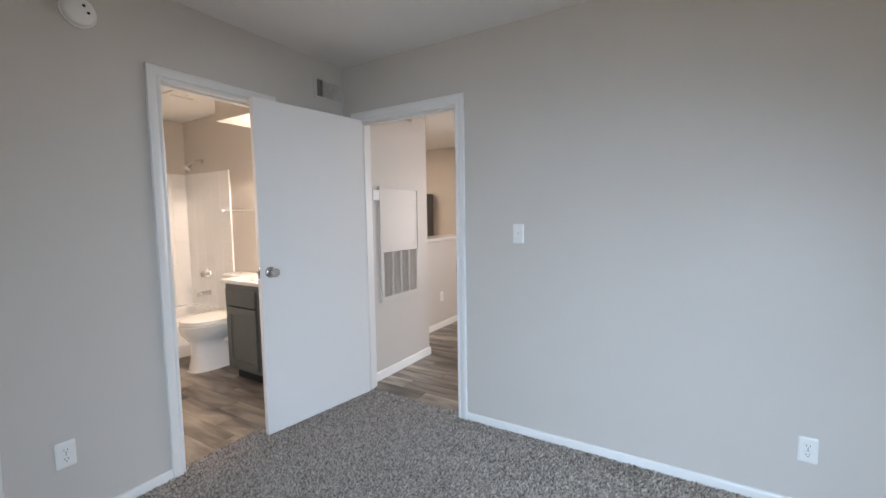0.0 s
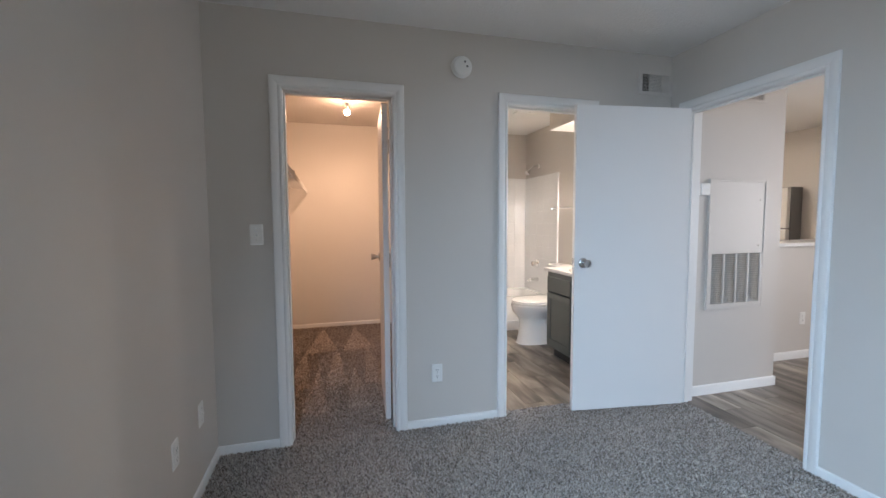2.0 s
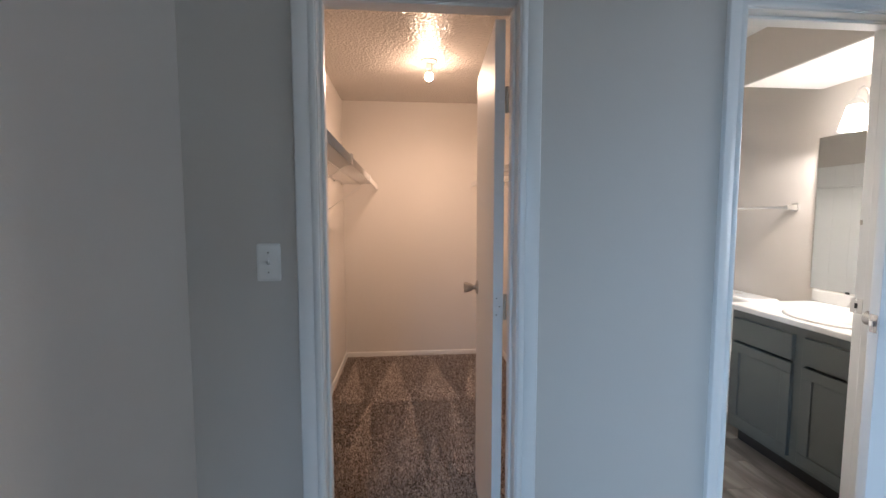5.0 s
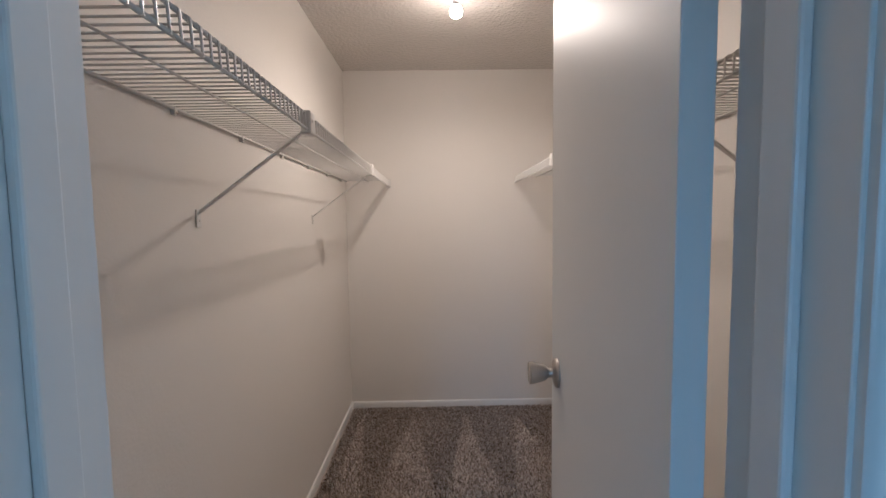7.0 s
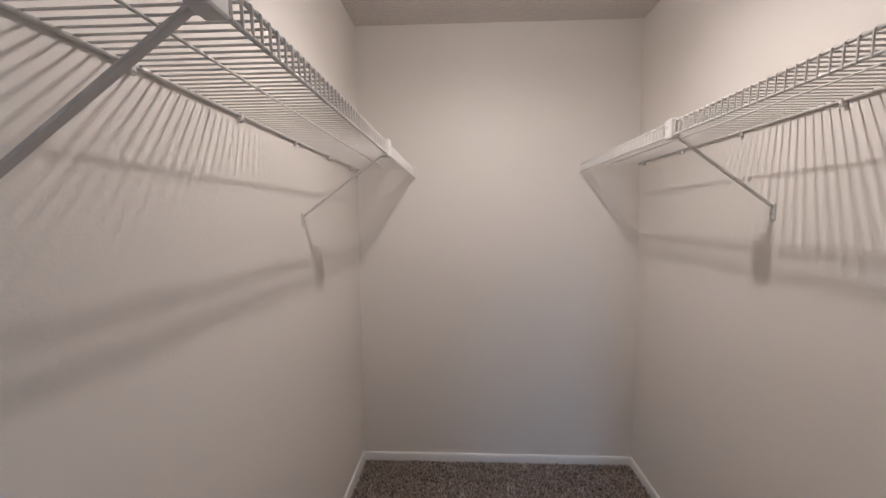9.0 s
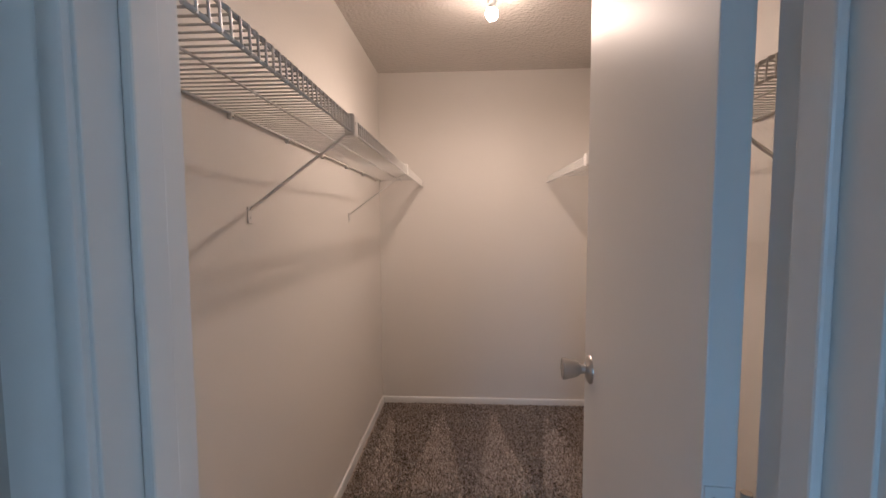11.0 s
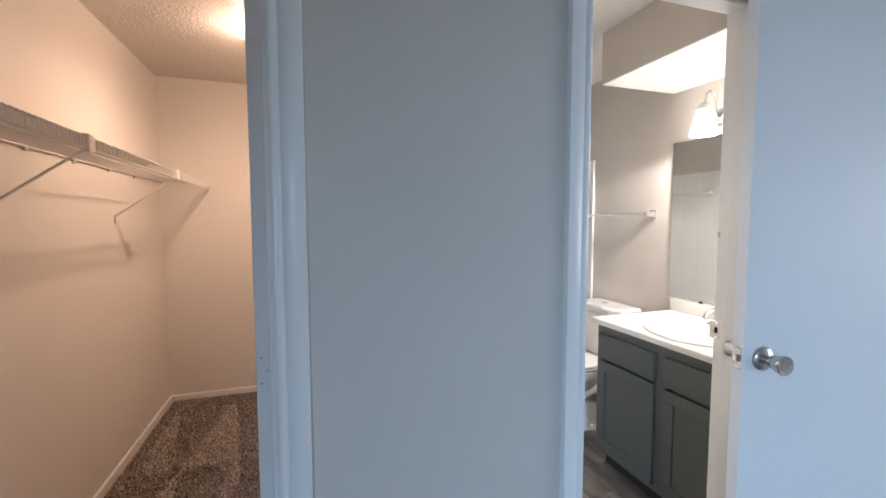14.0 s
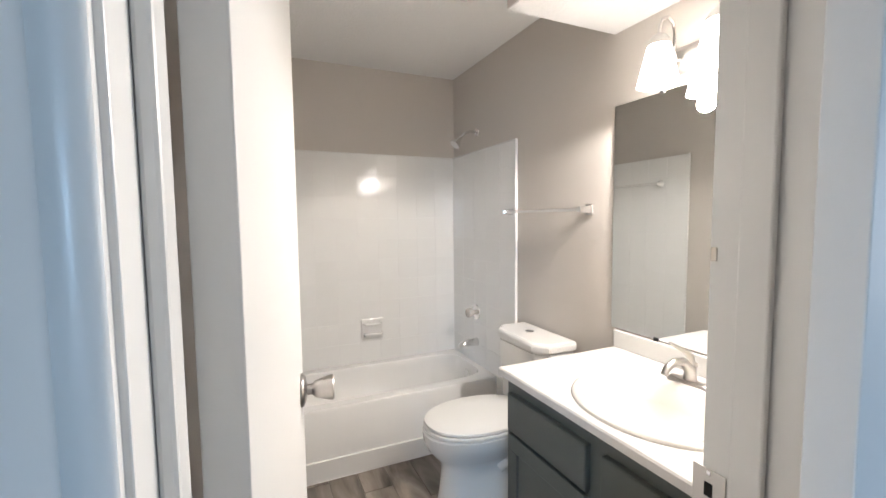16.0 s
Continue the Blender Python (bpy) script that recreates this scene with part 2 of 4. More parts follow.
TOP = 2.56


def wall_with_holes(axis, a0, a1, t0, t1, holes, z0=-0.02, z1=TOP):
    """Boxes for a wall along an axis ('x' or 'y') from a0 to a1, t0 to t1 thick; holes: (from, to, sill, head)."""
    out, at = [], a0
    for h0, h1, s, t in sorted(holes):
        out.append((at, h0, z0, z1))
        if s > z0:
            out.append((h0, h1, z0, s))
        out.append((h0, h1, t, z1))
        at = h1
    out.append((at, a1, z0, z1))
    return [(a, t0, p, b, t1, q) if axis == "x" else (t0, a, p, t1, b, q) for a, b, p, q in out]


solid("wall_west", wall_with_holes("y", -0.35, 3.0, XAB, XA, [(CL[0] - J, CL[1] + J, -0.02, DH + J), (BA[0] - J, BA[1] + J, -0.02, DH + J)]), WALL,
      "greige painted bedroom wall with closet and bathroom doorways", "wall")
solid("wall_north", wall_with_holes("x", XA, 1.70, YB, YBB, [(HA[0] - J, HA[1] + J, -0.02, DH + J)]), WALL,
      "greige painted bedroom wall with the hall doorway", "wall")
solid("wall_south", wall_with_holes("x", XA, 1.70, YS - 0.1, YS, [(0.45, 1.60, 0.75, 2.08)]), WALL, "greige painted bedroom wall with a window opening", "wall")
solid("wall_east", wall_with_holes("y", YS - 0.1, 6.2, 1.70, 1.85, []), WALL,
      "plain greige outer wall", "wall")
solid("closet_wall_south", [(-5.24, -0.295, -0.02, XAB, -0.195, TOP)], CLOSET_WALL, "off-white closet side wall", "wall")
solid("closet_wall_west", [(-5.24, -0.195, -0.02, -5.14, 1.35, TOP)], CLOSET_WALL, "off-white closet end wall", "wall")
solid("closet_wall_north", [(-5.24, 1.35, -0.02, XAB, 1.395, TOP)], CLOSET_WALL, "off-white closet side wall", "wall")
solid("closet_wall_front", wall_with_holes("y", -0.195, 1.35, XAB - 0.004, XAB, [(CL[0] - J, CL[1] + J, -0.02, DH + J)]), CLOSET_WALL,
      "off-white inner face of the closet doorway wall", "wall")
solid("bath_wall_south", [(-5.11, 1.395, -0.02, XAB, 1.44, TOP)], WALL, "greige bathroom wall behind the door", "wall")
solid("bath_wall_west", [(-5.11, 1.44, -0.02, -5.01, 2.925, TOP)], WALL, "greige bathroom end wall above the tub", "wall")
solid("bath_wall_north", [(-5.11, 2.925, -0.02, XAB, 3.0, TOP)], WALL, "greige bathroom wall behind vanity and toilet", "wall")
XG = -2.29
solid("hall_wall", [(-2.375, YBB, -0.02, XG, 3.72, TOP), (-2.80, 3.62, -0.02, -2.375, 3.72, TOP), (-5.6, 3.0, -0.02, -5.5, 6.2, TOP), (-5.5, 3.0, -0.02, XAB, 3.1, TOP),
                    *wall_with_holes("x", -5.6, 1.85, 6.2, 6.3, [(-1.45, 0.65, 0.45, 2.15)])], WALL, "light greige hallway and kitchen walls", "wall")
solid("kitchen_half_wall", [(-2.80, 3.72, -0.02, -2.70, 6.2, 1.045)], WALL, "greige half-height wall below the bar counter", "wall")

# ---- setting: ceilings ----
solid("ceiling", [(XA, YS, 2.445, 1.70, YB, 2.525)], CEIL, "white textured bedroom ceiling", "ceiling")
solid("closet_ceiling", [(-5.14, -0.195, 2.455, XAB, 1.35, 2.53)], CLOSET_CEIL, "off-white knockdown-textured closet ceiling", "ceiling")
solid("bath_ceiling", [(-5.01, 1.44, 2.42, XAB, 2.925, 2.5)], CEIL, "white bathroom ceiling", "ceiling")
solid("hall_ceiling", [(-5.5, 3.0, 2.421, -2.375, 6.2, 2.5), (-2.375, YBB, 2.421, 1.70, 6.2, 2.5)], CEIL, "white hallway and kitchen ceiling", "ceiling")
sof = solid("bath_soffit", [(-3.473, 2.406, 2.146, XAB, 2.925, 2.419)], WALL, "greige boxed soffit with a white underside above the vanity", "soffit")
tagged(part("soffit_underside", box(B(), -3.471, 2.408, 2.140, XAB, 2.925, 2.146), CEIL, sof, "white painted underside"))

# ---- setting: trim ----
PROFILE = [(0.0, 0.0), (0.0, 0.008), (0.003, 0.011), (0.014, 0.012), (0.020, 0.009), (0.026, 0.012), (0.040, 0.0155), (0.054, 0.0165), (0.062, 0.0155), (0.065, 0.012), (0.065, 0.0)]


def door_frame(name, axis, lo, hi, face0, face1, stop0, stop1, label, strike=None, sides=(1, 1)):
    """Jambs, stops and casings of one doorway; face0 < face1 are the wall's faces across the axis."""
    ob = thing(name, pose(0, 0, 0), label, "door frame", kind="structure")

    def P(a, c, z):
        return (a, c, z) if axis == "x" else (c, a, z)

    def bx(nm, a0, c0, z0, a1, c1, z1, bevel=0.0012, label=""):
        p, q = P(a0, c0, z0), P(a1, c1, z1)
        return part(nm, box(B(), *[min(u, v) for u, v in zip(p, q)], *[max(u, v) for u, v in zip(p, q)], bevel=bevel), TRIM, ob, label)

    bx("jamb", lo - J, face0 - 0.001, -0.01, lo, face1 + 0.001, DH)
    bx("jamb", hi, face0 - 0.001, -0.01, hi + J, face1 + 0.001, DH)
    bx("head_jamb", lo - J, face0 - 0.001, DH, hi + J, face1 + 0.001, DH + J)
    bx("stop", lo, stop0, -0.01, lo + 0.011, stop1, DH - 0.011, 0.003)
    bx("stop", hi - 0.011, stop0, -0.01, hi, stop1, DH - 0.011, 0.003)
    bx("stop", lo, stop0, DH - 0.011, hi, stop1, DH, 0.003)
    r = 0.004
    for face, out, use in ((face0, -1, sides[0]), (face1, 1, sides[1])):
        if not use:
            continue
        for a, s in ((lo - r, -1), (hi + r, 1)):
            low = [P(a + s * u, face + out * d, -0.01) for u, d in PROFILE]
            top = [P(a + s * u, face + out * d, DH + r + u) for u, d in PROFILE]
            part("casing", rings(B(), [low, top]), TRIM, ob)
        left = [P(lo - r - u, face + out * d, DH + r + u) for u, d in PROFILE]
        right = [P(hi + r + u, face + out * d, DH + r + u) for u, d in PROFILE]
        part("head_casing", rings(B(), [left, right]), TRIM, ob)
    if strike:
        a, s, c, z = strike
        bm = B()
        p, q = P(a, c - 0.022, z - 0.028), P(a + s * 0.002, c + 0.022, z + 0.028)
        box(bm, *[min(u, v) for u, v in zip(p, q)], *[max(u, v) for u, v in zip(p, q)], bevel=0.0008)
        pl = part("strike_plate", bm, NICKEL, ob, "nickel strike plate")
        # no hole is cut: a near-black block paints its shade on the plate
        p, q = P(a + s * 0.0015, c - 0.0055, z - 0.0095), P(a + s * 0.0027, c + 0.0055, z + 0.0095)
        part("strike_hole", box(B(), *[min(u, v) for u, v in zip(p, q)], *[max(u, v) for u, v in zip(p, q)]), DARK, pl)
        for dz in (-0.0225, 0.0225):
            p, q = P(a + s * 0.0015, c - 0.003, z + dz - 0.003), P(a + s * 0.003, c + 0.003, z + dz + 0.003)
            part("screw", box(B(), *[min(u, v) for u, v in zip(p, q)], *[max(u, v) for u, v in zip(p, q)], bevel=0.0008), CHROME, pl)
    return ob


door_frame("closet_door_frame", "y", *CL, XAB - 0.004, XA, -2.457, -2.420, "white painted closet door frame with moulded casing", strike=(CL[0], 1, -2.476, 0.99), sides=(0, 1))
door_frame("bathroom_door_frame", "y", *BA, XAB, XA, -2.457, -2.420, "white painted bathroom door frame with moulded casing", strike=(BA[1], -1, -2.486, 1.033), sides=(0, 1))
bumper = thing("door_bumper", pose(-2.490, BA[1], 1.345), "small grey rubber bumper on the door jamb", "bumper")
part("pad", box(B(), -0.004, -0.003, -0.009, 0.004, 0.0, 0.009, 0.0012), BRASSY, bumper)
door_frame("hall_door_frame", "x", *HA, YB, YBB, 2.788, 2.825, "white painted hall door frame with moulded casing", strike=(HA[1], -1, 2.768, 1.0), sides=(1, 1))


def baseboard(name, runs, label="white painted baseboard", tall=0.044):
    """runs: (x0, y0, x1, y1, nx, ny): along a wall, standing out by the normal."""
    ob = thing(name, pose(0, 0, 0), label, "baseboard", kind="structure")
    prof = [(0.0, -0.01), (0.0, tall), (0.004, tall), (0.009, tall - 0.004), (0.012, tall - 0.012), (0.012, -0.01)]
    for x0, y0, x1, y1, nx, ny in runs:
        loops = [[(x + nx * d, y + ny * d, z) for d, z in prof] for x, y in ((x0, y0), (x1, y1))]
        part("board", rings(B(), loops), TRIM, ob)
    return ob


w = 0.0695
baseboard("baseboard_bedroom", [(XA, YS, XA, CL[0] - w, 1, 0), (XA, CL[1] + w, XA, BA[0] - w, 1, 0), (XA, BA[1] + w, XA, YB, 1, 0), (HA[1] + w, YB, 1.70, YB, 0, -1),
                                (XA + 0.012, YS, 1.70, YS, 0, 1), (1.70, YS + 0.012, 1.70, YB - 0.012, -1, 0)])
baseboard("baseboard_closet", [(-5.14, -0.183, -5.14, 1.338, 1, 0), (-5.14, -0.195, XAB - 0.004, -0.195, 0, 1), (-5.14, 1.35, XAB - 0.004, 1.35, 0, -1)])
baseboard("baseboard_hall", [(XG, YBB, XG, 3.72, 1, 0), (-2.70, 3.72, XG + 0.012, 3.72, 0, 1), (-2.70, 3.732, -2.70, 6.2, 1, 0), (HA[1] + w, YBB, 1.70, YBB, 0, 1)], tall=0.069)
baseboard("baseboard_bathroom", [(-4.17, 2.925, -3.40, 2.925, 0, -1), (-4.17, 1.44, XAB, 1.44, 0, 1)])


# ---- setting: windows that let the daylight in ----
def window(name, m, width, h, label):
    ob = thing(name, m, label, "window", kind="structure")
    hw = width / 2
    for b in ((-hw, 0, hw, 0.05), (-hw, h - 0.05, hw, h), (-hw, 0.05, -hw + 0.05, h - 0.05), (hw - 0.05, 0.05, hw, h - 0.05)):
        part("window_frame", box(B(), 0.0, b[0], b[1], 0.03, b[2], b[3], 0.003), TRIM, ob)
    pane = part("pane", box(B(), 0.012, -hw + 0.05, 0.05, 0.018, hw - 0.05, h - 0.05), GLASS, ob, "clear glass")
    pane.visible_shadow = False
    return ob


window("window_1", pose(1.025, -0.315, 0.75, 0, 0, -90), 1.15, 1.33, "white-framed bedroom window of clear glass")
# unseen window, added where its lamp suits the hallway
window("added_window", pose(-0.4, 6.25, 0.45, 0, 0, 90), 2.1, 1.70, "unseen living room window, added: white frame and clear glass")


# ---- doors ----
def knob(parent, x, z, y, out):
    """A tulip knob on a round rose, on the face y of a door, standing out by the sign of out."""
    k = part("door_knob", lathe(B(), [(0.011, out * 0.004), (0.011, out * 0.022), (0.017, out * 0.028), (0.0215, out * 0.042), (0.0255, out * 0.058), (0.0260, out * 0.063), (0.0235, out * 0.066), (0.018, out * 0.0645), (0.003, out * 0.064)],
                                (x, y, z), "y"), NICKEL, parent, "brushed nickel tulip knob")
    part("rose", lathe(B(), [(0.034, 0.0), (0.0335, out * 0.004), (0.029, out * 0.008), (0.018, out * 0.011), (0.013, out * 0.012)], (x, y, z), "y", 28), NICKEL, k)
    return k


def door(name, m, width, label, thick_sign, knob_z=1.015, height=DH - 0.004):
    """A flush door hinged on the local origin, running along +x; its thickness lies towards thick_sign in y."""
    ob = thing(name, m, label, "door", kind="structure")
    t = 0.035 * thick_sign
    y0, y1 = min(0, t), max(0, t)
    leaf = part("door_leaf", box(B(), 0.004, y0, 0.012, width, y1, height, 0.0015), DOOR, ob)
    for f, o in ((y1, 1), (y0, -1)):
        knob(ob, width - 0.062, knob_z, f, o)
    lp = part("latch_plate", box(B(), width - 0.0005, (y0 + y1) / 2 - 0.0125, knob_z - 0.030, width + 0.0015, (y0 + y1) / 2 + 0.0125, knob_z + 0.030, 0.0006), NICKEL, ob)
    part("latch_bolt", box(B(), width + 0.001, (y0 + y1) / 2 - 0.006, knob_z - 0.009, width + 0.010, (y0 + y1) / 2 + 0.006, knob_z + 0.009, 0.002), CHROME, lp)
    for z in (knob_z + 0.030, knob_z - 0.018):
        part("screw", lathe(B(), [(0.0035, 0.001), (0.0028, 0.0024), (0.0005, 0.0026)], (width, (y0 + y1) / 2, z - 0.006), "x", 10), CHROME, lp)
    for z in (0.22, 1.05, 1.76):
        h = part("hinge", lathe(B(), [(0.0058, z - 0.044), (0.0058, z + 0.044)], (-0.004, -0.006 * thick_sign, 0), "z", 16), BRASSY, ob, "worn steel butt hinge")
        part("hinge_leaf", box(B(), 0.0015, min(0, t) + 0.004, z - 0.044, 0.0042, max(0, t) - 0.002, z + 0.044), DOOR, h)
        for dz in (-0.03, 0.0, 0.03):
            part("screw", lathe(B(), [(0.003, 0.0016), (0.0025, 0.0008), (0.0005, 0.0006)], (0, t / 2 + (0.006 if dz else -0.006), z + dz), "x", 8), CHROME, h)
    return ob


# pin, direction: the hall door stands open into the bedroom, the other two open into their rooms
door("door_1", pose(-2.219, 2.744, 0, 0, 0, -97.2), 0.816, "white flush hall door standing open against the bathroom doorway", 1, height=2.040)
door("door_2", pose(-2.507, CL[1] - 0.013, 0, 0, 0, -180 - 4), 0.605, "white flush closet door standing open into the closet", 1, 1.028)
door("door_3", pose(-2.502, BA[0] + 0.010, 0, 0, 0, 180 - 8.8), 0.60, "white flush bathroom door standing open into the bathroom", -1, 1.045)


# ---- bedroom: plates, detector, register ----
def on_wall(x, y, z, facing):
    """A pose on a wall: local x runs along the wall, y out of it, z up. facing: 'e', 's', 'n'."""
    return pose(x, y, z, 0, 0, {"e": -90, "s": 180, "n": 0}[facing])


def cover_plate(name, m, label, category, outlet):
    ob = thing(name, m, label, category)
    bm = B()
    loops = []
    for y, k in ((0.0, 0.0), (0.003, 0.0), (0.0055, 0.004), (0.006, 0.010)):
        loops.append([(-x, y, z) for x, _, z in [(px, 0, pz) for px, pz, _ in oval(0, 0, 0, 0.035 - k, 0.0575 - k, 24, 14)]])
    part("plate", rings(bm, loops), PLATE, ob)
    if outlet:
        for s in (-1, 1):
            o = part("socket", rings(B(), [[(p[0], 0.0055, p[1]) for p in oval(0, s * 0.0195, 0, 0.0165, 0.0145, 20, 3)], [(p[0], 0.0082, p[1]) for p in oval(0, s * 0.0195, 0, 0.0160, 0.014, 20, 3)]]), PLATE, ob)
            for dx, hh in ((-0.0062, 0.0045), (0.0062, 0.0036)):
                part("slot", box(B(), dx - 0.0011, 0.0081, s * 0.0195 + 0.002 - hh, dx + 0.0011, 0.0085, s * 0.0195 + 0.002 + hh), DARK, o)
            part("slot", lathe(B(), [(0.0024, 0.0081), (0.0024, 0.0085)], (0, 0, s * 0.0195 - 0.0085), "y", 10), DARK, o)
        part("screw", lathe(B(), [(0.003, 0.0058), (0.0026, 0.0072), (0.0005, 0.0074)], (0, 0, 0), "y", 10), CHROME, ob)
    else:
        part("slot", box(B(), -0.0052, 0.0058, -0.0122, 0.0052, 0.0063, 0.0122), GROUT, ob)
        bm = B()
        rings(bm, [[(-0.0042, 0.006, -0.006), (0.0042, 0.006, -0.006), (0.0042, 0.006, 0.009), (-0.0042, 0.006, 0.009)],
                   [(-0.0034, 0.0165, 0.006), (0.0034, 0.0165, 0.006), (0.0034, 0.0150, 0.0115), (-0.0034, 0.0150, 0.0115)]])
        part("toggle", bm, PLATE, ob)
        for s in (-1, 1):
            part("screw", lathe(B(), [(0.003, 0.0058), (0.0026, 0.0070), (0.0005, 0.0072)], (0, 0, s * 0.030), "y", 10), CHROME, ob)
    return ob


cover_plate("light_switch", on_wall(XA, -0.012, 1.228, "e"), "white toggle light switch beside the closet doorway", "light switch", False)
cover_plate("light_switch", on_wall(-0.99, YB, 1.226, "s"), "white toggle light switch beside the hall doorway", "light switch", False)
cover_plate("wall_outlet", on_wall(XA, 1.016, 0.336, "e"), "white duplex outlet between closet and bathroom doorways", "outlet", True)
cover_plate("wall_outlet", on_wall(0.36, YB, 0.282, "s"), "white duplex outlet low on the bedroom wall", "outlet", True)
cover_plate("wall_outlet", on_wall(-1.745, YS, 0.355, "n"), "white duplex outlet low on the shaded wall", "outlet", True)
cover_plate("cable_plate", on_wall(-2.096, YS, 0.362, "n"), "white cable cover plate near the room corner", "cover plate", False)
cover_plate("wall_outlet", on_wall(-2.70, 4.615, 0.372, "e"), "white outlet on the kitchen half wall", "outlet", True)

det = thing("smoke_detector", on_wall(XA, 1.182, 2.236, "e"), "round white plastic smoke detector high on the wall", "smoke detector")
part("base", lathe(B(), [(0.066, 0.0), (0.066, 0.010), (0.060, 0.012)], (0, 0, 0), "y", 40), PLATE, det)
part("cover", lathe(B(), [(0.061, 0.010), (0.060, 0.024), (0.054, 0.033), (0.044, 0.037), (0.010, 0.0385), (0.002, 0.0385)], (0, 0, 0), "y", 40), PLATE, det)
for dx, dz in ((0.012, 0.022), (0.026, -0.004)):
    part("button", lathe(B(), [(0.006, 0.036), (0.006, 0.0395), (0.004, 0.0405)], (-dx, 0, dz), "y", 14), DARK, det, "small dark port")

reg = thing("supply_register", on_wall(XA, 2.610, 2.250, "e"), "off-white steel supply register with slatted louvres under the ceiling", "air vent")
for q in ((-0.140, -0.082, 0.140, -0.058), (-0.140, 0.058, 0.140, 0.082), (-0.140, -0.058, -0.112, 0.058), (0.112, -0.058, 0.140, 0.058)):
    part("frame", box(B(), q[0], 0, q[1], q[2], 0.006, q[3], 0.002), PANEL, reg)
# flat near-black sheet on the wall paints the duct's darkness
part("duct", box(B(), -0.112, 0.0005, -0.058, 0.112, 0.0012, 0.058), DARK, reg, "near-black sheet painted as the unlit duct")
for i in range(12):
    z = -0.053 + i * 0.0098
    part("slat", rings(B(), [[(x, 0.0015, z - 0.0035), (x, 0.0058, z + 0.0015), (x, 0.0058, z + 0.0030), (x, 0.0015, z - 0.0020)] for x in (-0.050, 0.056)]), PANEL, reg)
for i in range(5):
    x = 0.062 + i * 0.0115
    part("slat", box(B(), x, 0.0025, -0.058, x + 0.0013, 0.006, 0.058), PANEL, reg)
for i in range(5):
    z = -0.046 + i * 0.023
    part("crossbar", box(B(), 0.059, 0.0045, z - 0.0008, 0.112, 0.0062, z + 0.0008), PANEL, reg)
for i in range(10):
    x = -0.111 + i * 0.0062
    part("slat", rings(B(), [[(x, 0.0048, z), (x + 0.0058, 0.0028, z), (x + 0.0058, 0.0038, z), (x, 0.0058, z)] for z in (-0.058, 0.058)]), PANEL, reg)


# ---- hall: return air door, register, kitchen beyond ----
ret = thing("return_air_panel", on_wall(XG, 3.281, 0.65, "e") @ Matrix.Diagonal((0.93, 1, 0.985, 1)), "white return-air closet panel with louvred lower grille", "access panel")
part("panel", box(B(), -0.2725, 0, 0.40, 0.2725, 0.014, 0.935, 0.003), PANEL, ret)
for b in ((-0.272, 0, 0.272, 0.028), (-0.272, 0.028, -0.246, 0.40), (0.246, 0.028, 0.272, 0.40)):
    part("grille_frame", box(B(), b[0], 0, b[1], b[2], 0.018, b[3], 0.002), PANEL, ret)
part("filter", box(B(), -0.246, 0.0005, 0.028, 0.246, 0.003, 0.40), FILTER, ret, "dark filter behind the grille")
for i in range(3):
    x = -0.123 + i * 0.123
    part("mullion", box(B(), x - 0.008, 0.003, 0.028, x + 0.008, 0.019, 0.40, 0.001), PANEL, ret)
for i in range(26):
    z = 0.034 + i * 0.0141
    for k in range(4):
        x0 = -0.246 + 0.123 * k + (0.008 if k else 0)
        x1 = -0.246 + 0.123 * (k + 1) - (0.008 if k < 3 else 0)
        part("louvre", rings(B(), [[(x, 0.003, z + 0.008), (x, 0.016, z), (x, 0.0165, z + 0.0015), (x, 0.0035, z + 0.0095)] for x in (x0, x1)]), PANEL, ret)
for z in (0.80, 0.46):
    part("screw", lathe(B(), [(0.006, 0.017), (0.004, 0.021), (0.001, 0.0215)], (-0.22, 0, z), "y", 10), BRASSY, ret)
for b in ((-0.288, -0.016, -0.271, 0.950), (0.271, -0.016, 0.288, 0.950), (-0.271, 0.934, 0.271, 0.950), (-0.271, -0.016, 0.271, 0.001)):
    part("panel_trim", box(B(), b[0], 0, b[1], b[2], 0.020, b[3], 0.002), PANEL, ret)
th = thing("thermostat", on_wall(XG, 2.972, 1.47, "e"), "small white wall thermostat in the hallway", "thermostat")
part("body", box(B(), -0.04, 0, 0, 0.04, 0.022, 0.085, 0.006), PLATE, th)
part("display", box(B(), -0.022, 0.0215, 0.045, 0.022, 0.0226, 0.068), GROUT, th)
hr = thing("hall_register", on_wall(XG, 3.325, 2.228, "e"), "white steel supply register high on the hallway wall", "air vent")
for b in ((-0.19, -0.075, 0.19, -0.055), (-0.19, 0.055, 0.19, 0.075), (-0.19, -0.055, -0.165, 0.055), (0.165, -0.055, 0.19, 0.055)):
    part("frame", box(B(), b[0], 0, b[1], b[2], 0.008, b[3], 0.002), PANEL, hr)
part("duct", box(B(), -0.165, 0.0005, -0.055, 0.165, 0.0012, 0.055), FILTER, hr)
for i in range(22):
    x = -0.162 + i * 0.0148
    part("slat", box(B(), x, 0.0015, -0.055, x + 0.005, 0.007, 0.055), PANEL, hr)

bar = thing("bar_counter", pose(-2.70, 4.960, 1.045), "white speckled bar counter on the kitchen half wall", "counter")
part("counter_top", box(B(), -0.36, -1.239, 0, 0.05, 1.239, 0.038, 0.008), STONE, bar)
fr = thing("refrigerator", pose(-4.20, 6.10, 0), "stainless steel refrigerator against the kitchen wall", "refrigerator")
# the side's shade is put into the body's dark grey
part("body", box(B(), -0.38, -0.10, 0.04, 0.38, 0.095, 1.70, 0.008), mat("shaded_side_grey", (0.17, 0.162, 0.155), rough=0.4), fr, "side in a dark grey that includes its shade")
